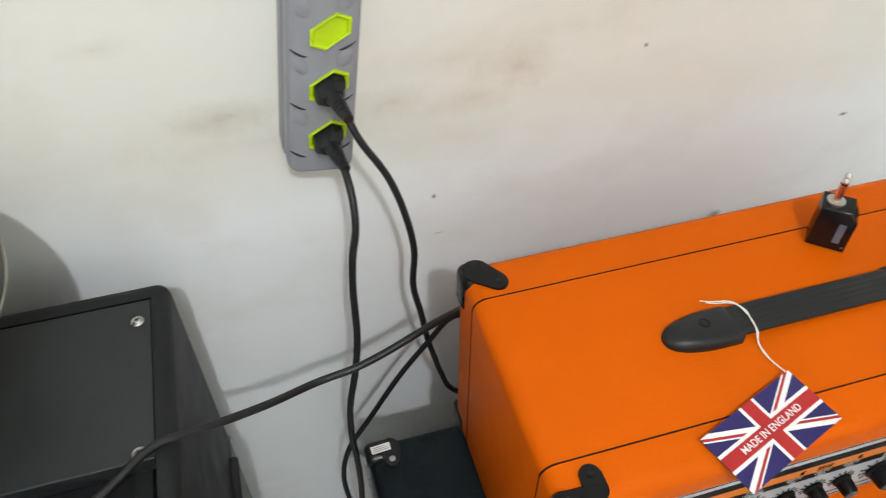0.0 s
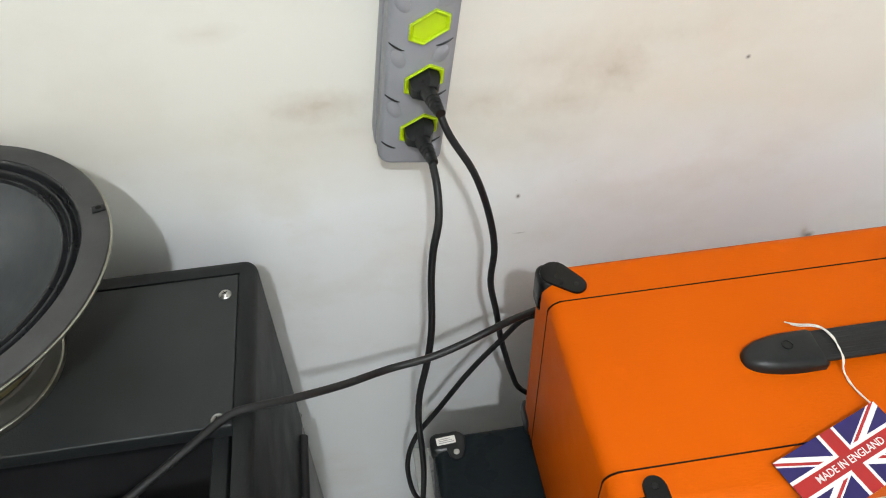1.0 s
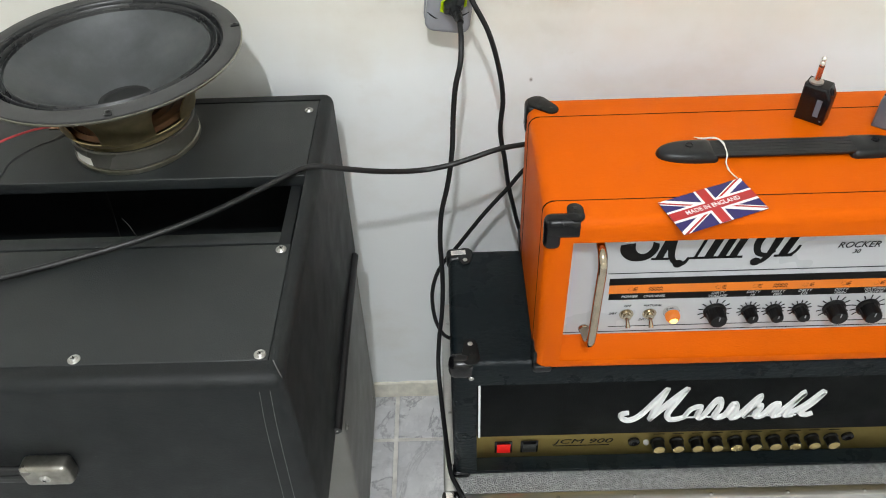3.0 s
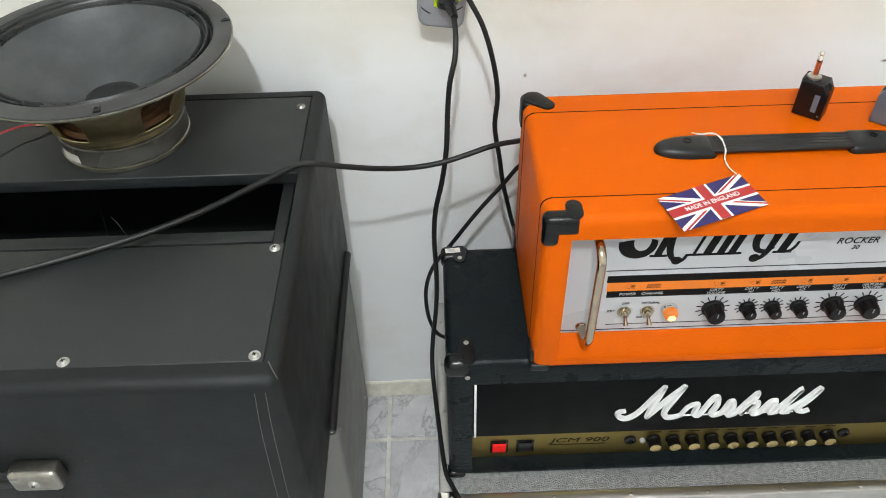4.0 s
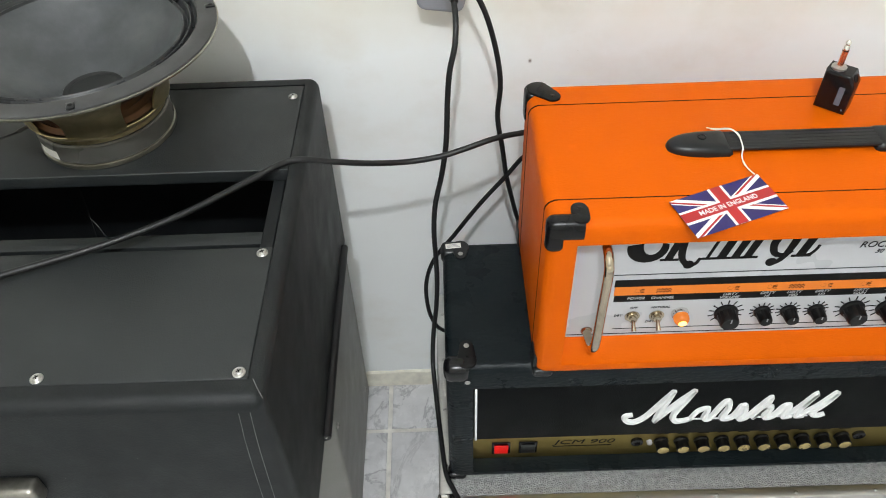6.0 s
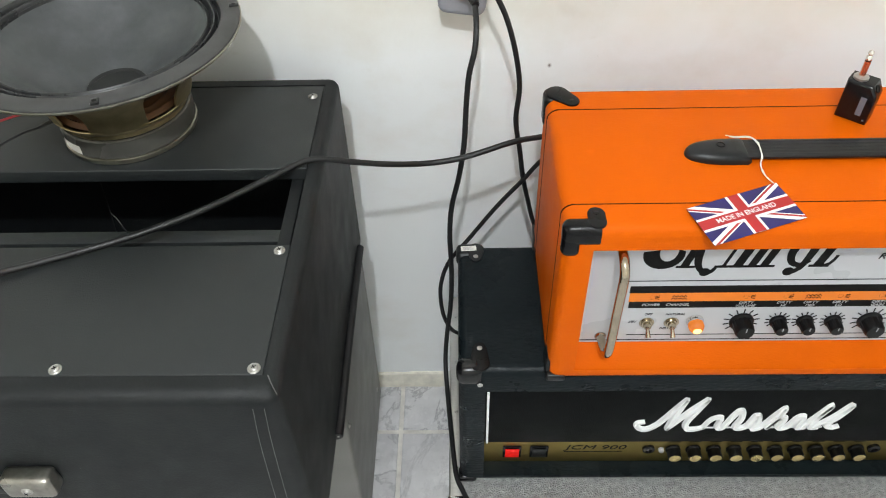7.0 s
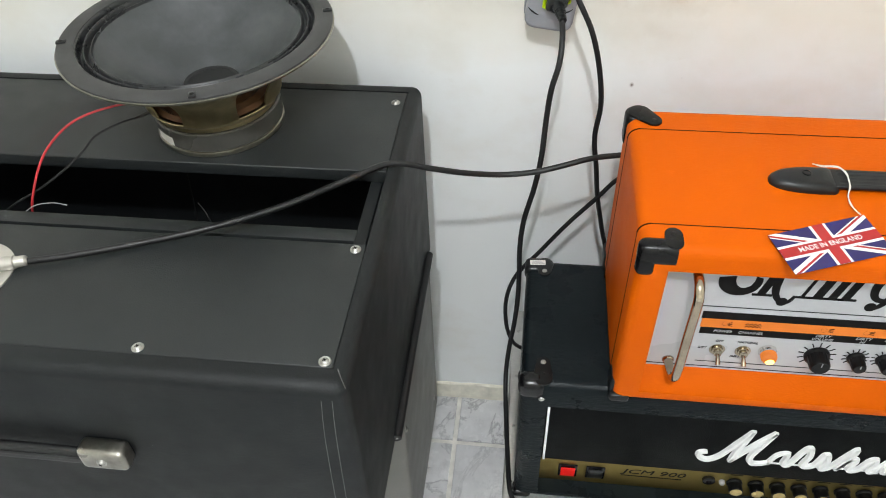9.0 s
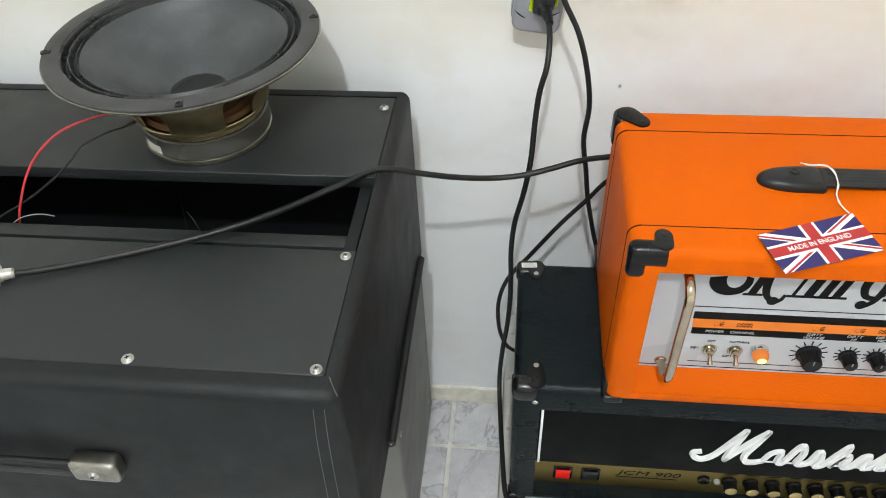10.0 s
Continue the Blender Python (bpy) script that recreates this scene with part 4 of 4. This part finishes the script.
# ---- speaker wires ----
w = thing("red_wire", (-0.36, 0.40, Z1), "thin red loudspeaker wire running into the open cabinet", "wire")
part("insulation", tube([(-0.275, 0.424, 0.856), (-0.315, 0.415, 0.855), (-0.356, 0.387, 0.850), (-0.376, 0.346, 0.835), (-0.384, 0.310, 0.805), (-0.397, 0.3045, 0.765), (-0.405, 0.308, 0.70), (-0.40, 0.33, 0.60)], 0.0014, 8, 6), M_REDWIRE, w)
w = thing("black_wire", (-0.35, 0.36, Z1), "thin black loudspeaker wire drooping into the open cabinet", "wire")
part("insulation", tube([(-0.270, 0.412, 0.852), (-0.281, 0.396, 0.853), (-0.299, 0.389, 0.850), (-0.325, 0.373, 0.842), (-0.336, 0.357, 0.832), (-0.354, 0.339, 0.818), (-0.383, 0.318, 0.802), (-0.411, 0.309, 0.788), (-0.440, 0.312, 0.765), (-0.464, 0.320, 0.730), (-0.49, 0.34, 0.65)], 0.0014, 8, 6), M_RUBBER, w)
part("solder_sleeve", tube([(-0.262, 0.424, 0.851), (-0.270, 0.412, 0.852), (-0.279, 0.398, 0.853)], 0.0022, 8, 3), M_GASKET, w)
w = thing("loose_wire", (-0.37, 0.30, 0.786), "short pale loose wire end lying on the inner batten", "wire")
part("insulation", tube([(-0.394, 0.298, 0.7865), (-0.385, 0.300, 0.792), (-0.374, 0.302, 0.795), (-0.362, 0.307, 0.793), (-0.352, 0.312, 0.786)], 0.0006, 6, 4), M_LABELINK, w)
w = thing("loose_wire", (-0.17, 0.28, 0.77), "short loose wire end sticking up inside the cabinet", "wire")
part("insulation", tube([(-0.168, 0.292, 0.785), (-0.171, 0.290, 0.797), (-0.176, 0.294, 0.806), (-0.184, 0.300, 0.811)], 0.0005, 6, 4), M_RUBBER, w)
lead = thing("spade_lead", (-0.292, 0.452, 0.53), "thin black lead with a brass spade terminal hanging in the cabinet", "wire")
part("insulation", tube([(-0.300, 0.500, 0.7885), (-0.298, 0.494, 0.74), (-0.293, 0.474, 0.66), (-0.294, 0.462, 0.60), (-0.2935, 0.459, 0.566)], 0.0009, 6, 5), M_RUBBER, lead)
spade = part("spade_terminal", box(-0.2965, -0.2875, 0.4435, 0.4445, 0.552, 0.5665, 0.0003, 1), M_GOLDCAP, lead, "brass spade terminal")
part("crimp", tube([(-0.2920, 0.4442, 0.565), (-0.2930, 0.452, 0.570), (-0.2935, 0.459, 0.566)], 0.0016, 8, 3), M_GOLDCAP, spade)

# ---- cabinet details ----
jp = part("jack_plate", turned([(0.046, -0.002), (0.046, 0.0012), (0.043, 0.0022), (0.040, 0.0016), (0.002, 0.0012)], pose(-0.385, 0.178, Z1), 48), M_PLATE, cab, "round nickel jack plate")
for dx, dz in ((0.036, -0.010), (-0.036, 0.010)):
    screw((-0.385 + dx, 0.178 + dz, Z1 + 0.001), jp, 0.003)
part("side_cleat", box(X1 - 0.036, X1 - 0.0222, Y0 + 0.03, Y1 - 0.028, Z1 - 0.20, Z1 - 0.0175, 0.001, 1), M_CAB, cab)
part("grille_mesh", turned([(0.125, 0.0), (0.125, 0.004), (0.118, 0.004), (0.118, 0.0)], pose(-0.155, 0.33, Z0 + 0.0245), 48, closed=False), M_PANEL, cab)
bm = bmesh.new()
for k in range(-11, 12):
    q = 0.0104 * k
    hlf = math.sqrt(max(0.0, 0.12 ** 2 - q * q))
    box(-0.155 - hlf, -0.155 + hlf, 0.33 + q - 0.002, 0.33 + q + 0.002, Z0 + 0.026, Z0 + 0.029, bm=bm)
    box(-0.155 + q - 0.002, -0.155 + q + 0.002, 0.33 - hlf, 0.33 + hlf, Z0 + 0.0292, Z0 + 0.031, bm=bm)
part("grille_bars", bm, M_GREY, cab, smooth=False)
for a, b in (((0.0045, 0.802), (-0.0085, 0.630)), ((0.0145, 0.803), (0.0035, 0.630))):
    part("seam", tube([(a[0], Y0 - 0.0001, a[1] - 0.012), ((a[0] + b[0]) / 2 + 0.001, Y0 - 0.0001, (a[1] + b[1]) / 2), (b[0], Y0 - 0.0001, b[1] - 0.1)], 0.00035, 6, 6), M_SEAM, cab)
part("seam", tube([(0.0165, 0.0955, Z1 + 0.0002), (0.0215, 0.086, Z1 - 0.0004), (0.0265, 0.0785, Z1 - 0.004)], 0.00045, 6, 4), M_SEAM, cab)

# ---- cords ----
cable = thing("speaker_cable", (-0.15, 0.26, Z1), "thick black speaker cable draped from cabinet to amplifier", "cable")
R = 0.0036
part("jacket", tube([(-0.343, 0.190, 0.8125), (-0.329, 0.195, 0.8125), (-0.295, 0.206, 0.8110), (-0.232, 0.230, 0.8100), (-0.155, 0.263, 0.8105), (-0.089, 0.302, 0.8110), (-0.027, 0.352, 0.8115), (0.008, 0.381, 0.8120), (0.032, 0.390, 0.8080), (0.060, 0.403, 0.793), (0.100, 0.424, 0.772), (0.142, 0.446, 0.755), (0.180, 0.450, 0.758), (0.212, 0.455, 0.765), (0.245, 0.464, 0.771), (0.275, 0.477, 0.768), (0.305, 0.487, 0.762), (0.34, 0.490, 0.74)], R, 12, 8), M_RUBBER, cable)
plug = part("plug", turned([(0.0035, 0.0), (0.0055, 0.002), (0.0060, 0.012), (0.0072, 0.013), (0.0072, 0.030), (0.0066, 0.032)], look((-0.326, 0.196, 0.8135), (-0.40, 0.172, 0.8135)) @ pose(0, 0, 0, 180, 0, 0), 20), M_PLATE, cable, "nickel jack plug")

cord = thing("mains_cable", (0.2, 0.55, 0.4), "black mains cord hanging from the power strip", "cable", "mains cables")
part("jacket", tube([(0.2030, 0.556, 0.909), (0.2045, 0.533, 0.893), (0.2025, 0.516, 0.870), (0.1955, 0.508, 0.84), (0.192, 0.505, 0.80), (0.189, 0.492, 0.75), (0.182, 0.487, 0.70), (0.1715, 0.482, 0.65), (0.168, 0.480, 0.60), (0.169, 0.478, 0.55), (0.169, 0.475, 0.50), (0.166, 0.470, 0.45), (0.160, 0.460, 0.40), (0.1570, 0.440, 0.358), (0.160, 0.395, 0.336), (0.1675, 0.31, 0.3335), (0.1735, 0.255, 0.3350), (0.183, 0.230, 0.3352), (0.193, 0.208, 0.3335), (0.200, 0.194, 0.30), (0.204, 0.190, 0.15), (0.21, 0.185, 0.004)], 0.0036, 12, 8), M_RUBBER, cord)
cord = thing("mains_cable", (0.26, 0.55, 0.5), "black mains cord curling behind the amplifier heads", "cable", "mains cables")
part("jacket", tube([(0.2105, 0.556, 0.961), (0.2185, 0.546, 0.940), (0.239, 0.540, 0.90), (0.253, 0.540, 0.85), (0.2600, 0.540, 0.80), (0.2575, 0.540, 0.75), (0.265, 0.540, 0.70), (0.272, 0.542, 0.65), (0.282, 0.550, 0.60), (0.293, 0.560, 0.55), (0.31, 0.565, 0.50), (0.36, 0.56, 0.46)], 0.0034, 12, 8), M_RUBBER, cord)
cord = thing("mains_cable", (0.2, 0.52, 0.5), "black cord looping down from the orange amplifier", "cable", "mains cables")
part("jacket", tube([(0.33, 0.505, 0.715), (0.300, 0.535, 0.690), (0.270, 0.540, 0.645), (0.235, 0.536, 0.600), (0.197, 0.525, 0.550), (0.165, 0.515, 0.508), (0.1515, 0.506, 0.465), (0.1525, 0.496, 0.420), (0.161, 0.493, 0.385), (0.174, 0.505, 0.350), (0.200, 0.512, 0.3335), (0.26, 0.520, 0.3330), (0.34, 0.522, 0.3330)], 0.0032, 12, 8), M_RUBBER, cord)

# ---- power strip on the wall ----
strip = thing("power_strip", (0.19, WALL_Y, 0.87), "grey plastic power strip with lime green sockets on the wall", "power strip")
SM = pose(0.1855, WALL_Y, 0.8705, 90, 0, 0) @ pose(0, 0, 0, 0, 0, -7.8)


def soft_rect(w0, w1, h0, h1, r, n=4):
    out = []
    for cx, cy, a0 in ((w1 - r, h0 + r, -90), (w1 - r, h1 - r, 0), (w0 + r, h1 - r, 90), (w0 + r, h0 + r, 180)):
        out += [(cx + r * math.cos(math.radians(a0 + 90 * i / n)), cy + r * math.sin(math.radians(a0 + 90 * i / n))) for i in range(n + 1)]
    return out


part("back_shell", slab(soft_rect(-0.0315, 0.033, -0.004, 0.262, 0.014), SM, 0.0225, 0.002), M_STRIPGREY, strip)
face = part("front_shell", slab(soft_rect(-0.0298, 0.0315, -0.0025, 0.2605, 0.013), SM @ pose(0, 0, 0.0232), 0.0245, 0.006, 4), M_STRIPGREY, strip)
HEX = [(0.0200, 0.0), (0.0125, 0.0104), (-0.0125, 0.0104), (-0.0200, 0.0), (-0.0125, -0.0104), (0.0125, -0.0104)]
for k, v in enumerate((0.0425, 0.0945, 0.1465, 0.1985)):
    P = SM @ pose(0.0058, v - 0.0008, 0.0475, 0, 0, 36)
    bm = bmesh.new()
    rings = [[bm.verts.new(P @ Vector((x * s, y * s, h))) for x, y in HEX] for s, h in ((1.04, -0.002), (1.04, 0.0030), (0.98, 0.0034), (0.88, 0.0026))]
    rings.append([bm.verts.new(P @ Vector((x * 0.80, y * 0.80, 0.0004))) for x, y in HEX])
    for a, b in zip(rings, rings[1:]):
        for i in range(6):
            bm.faces.new((a[i], a[(i + 1) % 6], b[(i + 1) % 6], b[i]))
    bm.faces.new(rings[-1])
    sock = part("socket", bm, M_LIME, strip, "lime green hexagonal socket", smooth=False)
for v in (-0.0095, 0.0425, 0.0945, 0.1465):
    for s in (-1, 1):
        # dark cords laid on the face stand in for shade in moulded grooves
        g = [SM @ Vector((s * q, v + 0.0335 + e + 0.003 * s, h)) for q, e, h in ((0.0275, 0.0045, 0.0472), (0.0225, 0.0010, 0.0480), (0.0170, -0.0020, 0.0480), (0.0130, -0.0030, 0.0474))]
        part("groove", tube(g, 0.0008, 6, 4, taper=lambda u: 0.35 + 0.9 * math.sin(math.pi * min(1.0, u * 0.9 + 0.1))), M_PLASTIC, face)
        if v > 0:
            part("grip_dimple", turned([(0.0105, -0.0012), (0.0095, 0.0006), (0.006, 0.0018), (0.001, 0.0022)], SM @ pose(s * 0.0185, v + 0.0225 + 0.003 * s, 0.0475, 0, 0, -30 * s) @ Matrix.Diagonal((0.62, 1.0, 1, 1)), 24), M_STRIPGREY, face)
for v, tip in ((0.0425, (0.2030, 0.556, 0.909)), (0.0945, (0.2105, 0.556, 0.961))):
    P = SM @ pose(0.0058, v - 0.0008, 0.0475, 0, 0, 36)
    pl = thing("mains_plug", P.translation, "black moulded mains plug pushed into the power strip", "plug", "mains plugs")
    bm = bmesh.new()
    rings = [[bm.verts.new(P @ Vector((x * s, y * s, h))) for x, y in HEX] for s, h in ((0.79, 0.0006), (0.79, 0.010), (0.70, 0.017), (0.50, 0.021))]
    for a, b in zip(rings, rings[1:]):
        for i in range(6):
            bm.faces.new((a[i], a[(i + 1) % 6], b[(i + 1) % 6], b[i]))
    bm.faces.new(rings[-1]), bm.faces.new(rings[0][::-1])
    part("body", bm, M_PLASTIC, pl)
    q0 = P @ Vector((0, 0, 0.012))
    q1 = Vector(tip)
    d = (q1 - q0).normalized()
    part("strain_relief", tube([q0, q0 + (q1 - q0) * 0.5, q1 + d * 0.006], 0.0078, 12, 4, taper=lambda u: 1.1 - 0.52 * u), M_PLASTIC, pl)
    for k in range(4):
        c = q0 + (q1 - q0) * (0.55 + 0.14 * k)
        part("relief_ring", tube([c - d * 0.0012, c + d * 0.0012], 0.0068 - 0.0005 * k, 12, 1), M_PLASTIC, pl)

# ---- paper tag ----
C0, C1, C2, C3 = Vector((0.400, 0.2555, 0.8465)), Vector((0.417, 0.2095, 0.8425)), Vector((0.511, 0.2435, 0.8450)), Vector((0.494, 0.2895, 0.8490))
u = (C3 - C0)
v = (C0 - C1)
TL, TH = u.length, v.length
ux = u.normalized()
uy = (v - ux * v.dot(ux)).normalized()
uz = ux.cross(uy)
TM = Matrix.Translation((C0 + C1 + C2 + C3) / 4 + uz * 0.0012) @ Matrix((ux, uy, uz)).transposed().to_4x4()
tag = thing("paper_tag", (C0 + C1 + C2 + C3) / 4, "red, white and blue paper tag lying on the orange amplifier", "tag")
A, B = TL / 2, TH / 2


def clipped(poly):
    """A polygon cut to the tag's edges."""
    for axis, s, lim in ((0, 1, A), (0, -1, A), (1, 1, B), (1, -1, B)):
        out = []
        for p, q in zip(poly, poly[1:] + poly[:1]):
            a, b = lim - s * p[axis], lim - s * q[axis]
            if a >= 0:
                out.append(p)
            if a * b < 0:
                t = a / (a - b)
                out.append((p[0] + (q[0] - p[0]) * t, p[1] + (q[1] - p[1]) * t))
        poly = out
    return poly


def band(p, q, lo, hi, before=0.03, after=0.03):
    d = Vector((q[0] - p[0], q[1] - p[1])).normalized()
    n = Vector((-d.y, d.x))
    p, q = Vector(p) - d * before, Vector(q) + d * after
    return clipped([tuple(p + n * lo), tuple(q + n * lo), tuple(q + n * hi), tuple(p + n * hi)])


card = part("card", slab(rect(-A, A, -B, B), TM, 0.0005), M_BLUE, tag, smooth=False)


def layer(name, poly, h, material):
    part(name, slab(poly, TM @ pose(0, 0, 0.0005), h), material, card, smooth=False)


for s in (1, -1):
    layer("white_diagonal", band((-A, -B * s), (A, B * s), -0.0036, 0.0036), 0.0001 + 0.00004 * (s > 0), M_PAPER)
for s in (1, -1):
    layer("red_diagonal", band((-A, -B * s), (0, 0), -0.0024, -0.0003, 0.03, 0), 0.00022, M_RED)
    layer("red_diagonal", band((0, 0), (A, B * s), 0.0003, 0.0024, 0, 0.03), 0.00022, M_RED)
layer("white_cross", rect(-0.0082, 0.0082, -B, B), 0.0003, M_PAPER)
layer("white_cross", rect(-A, A, -0.0082, 0.0082), 0.00033, M_PAPER)
layer("red_cross", rect(-0.0055, 0.0055, -B, B), 0.00042, M_RED)
layer("red_cross", rect(-A, A, -0.0055, 0.0055), 0.00045, M_RED)
part("lettering", lettering("MADE IN ENGLAND", TM @ pose(0, 0, 0.0011), 0.0078, 0.0001, 0.064, weight=0.00007), M_PAPER, card, smooth=False)
sp = part("string", tube([(0.4705, 0.3705, 0.8465), (0.476, 0.3665, 0.8480), (0.4825, 0.3625, 0.8515), (0.4885, 0.3570, 0.8540), (0.4915, 0.348, 0.8542), (0.4920, 0.337, 0.8542), (0.4905, 0.3280, 0.8528), (0.4890, 0.321, 0.8485), (0.4885, 0.311, 0.8465), (0.4900, 0.300, 0.8480), (0.4910, 0.2885, 0.8512)], 0.00062, 6, 6), M_STRING, tag, "thin white cotton string")
part("second_strand", tube([(0.4700, 0.3720, 0.8462), (0.477, 0.3680, 0.8482), (0.4835, 0.3640, 0.8516), (0.4880, 0.3580, 0.8545), (0.4925, 0.348, 0.8546), (0.4912, 0.337, 0.8546), (0.4914, 0.3280, 0.8530), (0.4882, 0.320, 0.8488), (0.4892, 0.311, 0.8470), (0.4893, 0.300, 0.8483), (0.4912, 0.2885, 0.8514)], 0.00058, 6, 6), M_STRING, sp)
part("frayed_end", tube([(0.474, 0.3680, 0.8475), (0.4695, 0.3725, 0.8462), (0.4675, 0.3745, 0.8452)], 0.0006, 6, 3), M_STRING, sp)

# ---- wireless plugs on the orange head ----
def wireless(base, yaw, material, label, flip=1):
    """A small wireless plug that stands on its end, jack upwards."""
    t = thing("wireless_plug", base, label, "wireless plug", "wireless plugs")
    m = Matrix.Translation(base) @ pose(0, 0, 0, 0, 0, yaw) @ Matrix.Diagonal((flip, 1, 1, 1))
    line = [(-0.0165, 0.0), (0.0165, 0.0), (0.0165, 0.034), (0.010, 0.046), (-0.0165, 0.046)]
    bm = slab(line, m @ pose(0, 0.011, 0, 90, 0, 0), 0.022, 0.003, 3)
    part("body", bm, material, t)
    ch = m @ pose(0.0132, 0, 0.0402, 0, 61.5, 0)
    part("socket", turned([(0.0042, -0.001), (0.0042, 0.0006), (0.003, 0.0006), (0.003, 0.0002), (0.0004, 0.0002)], ch, 16), M_PRINT, t)
    top = m @ pose(-0.0065, 0, 0.046)
    part("collar", turned([(0.0078, 0), (0.0078, 0.0022), (0.0062, 0.0030), (0.0045, 0.0036)], top, 24), M_NICKEL, t)
    shaft = part("jack_shaft", turned([(0.0032, 0.0034), (0.0032, 0.0205)], top, 18), M_COPPER, t, "coppery jack shaft")
    part("jack_ring", turned([(0.0033, 0.0205), (0.0033, 0.0217)], top, 18), M_PRINT, shaft)
    part("jack_tip", turned([(0.0031, 0.0217), (0.0031, 0.0255), (0.0018, 0.0272), (0.0031, 0.0292), (0.0026, 0.0312), (0.0008, 0.0330)], top, 18), M_CHROME, shaft)
    if material is M_GLOSS:
        part("name_bar", slab(rect(-0.003, 0.003, -0.011, 0.011), m @ pose(0.006, -0.0110, 0.021, 90, 0, 0), 0.0003), M_DONGLE, t, "plain grey printed bar", smooth=False)
    part("indicator", turned([(0.0012, 0), (0.0008, 0.0005)], m @ pose(0.013, -0.011, 0.006, 90, 0, 0), 10), M_DONGLE, t)
    return t


wireless((0.6130, 0.4075, OZ1), -40, M_GLOSS, "glossy black wireless jack plug standing on the amplifier")
wireless((0.6945, 0.3855, OZ1), -38, M_DONGLE, "slate grey wireless jack plug standing on the amplifier", -1)

# ---- floor tiles ----
TW, GAP = 0.33, 0.009
tile_mesh = {}


def tile_piece(x0, x1, y0, y1):
    key = (round(x1 - x0, 4), round(y1 - y0, 4))
    if key not in tile_mesh:
        bm = bmesh.new()
        box(-key[0] / 2, key[0] / 2, -key[1] / 2, key[1] / 2, -0.004, 0.0, bm=bm)
        top = [e for e in bm.edges if all(v.co.z > -0.001 for v in e.verts)]
        bmesh.ops.bevel(bm, geom=top, offset=0.0012, segments=1, affect="EDGES")
        me = bpy.data.meshes.new("tile")
        bm.to_mesh(me)
        bm.free()
        me.materials.append(M_TILE)
        tile_mesh[key] = me
    t = new("tile", tile_mesh[key])
    t.parent = floor
    t.location = ((x0 + x1) / 2, (y0 + y1) / 2, 0)


for i in range(-7, 8):
    xa, xb = 0.0585 + TW * i + GAP / 2, 0.0585 + TW * (i + 1) - GAP / 2
    xa, xb = max(xa, -1.695), min(xb, 1.895)
    if xb - xa < 0.02:
        continue
    tile_piece(xa, xb, 0.5315 + GAP / 2, WALL_Y - 0.008)
    for j in range(9):
        tile_piece(xa, xb, max(-2.195, 0.5315 - TW * (j + 1) + GAP / 2), 0.5315 - TW * j - GAP / 2)
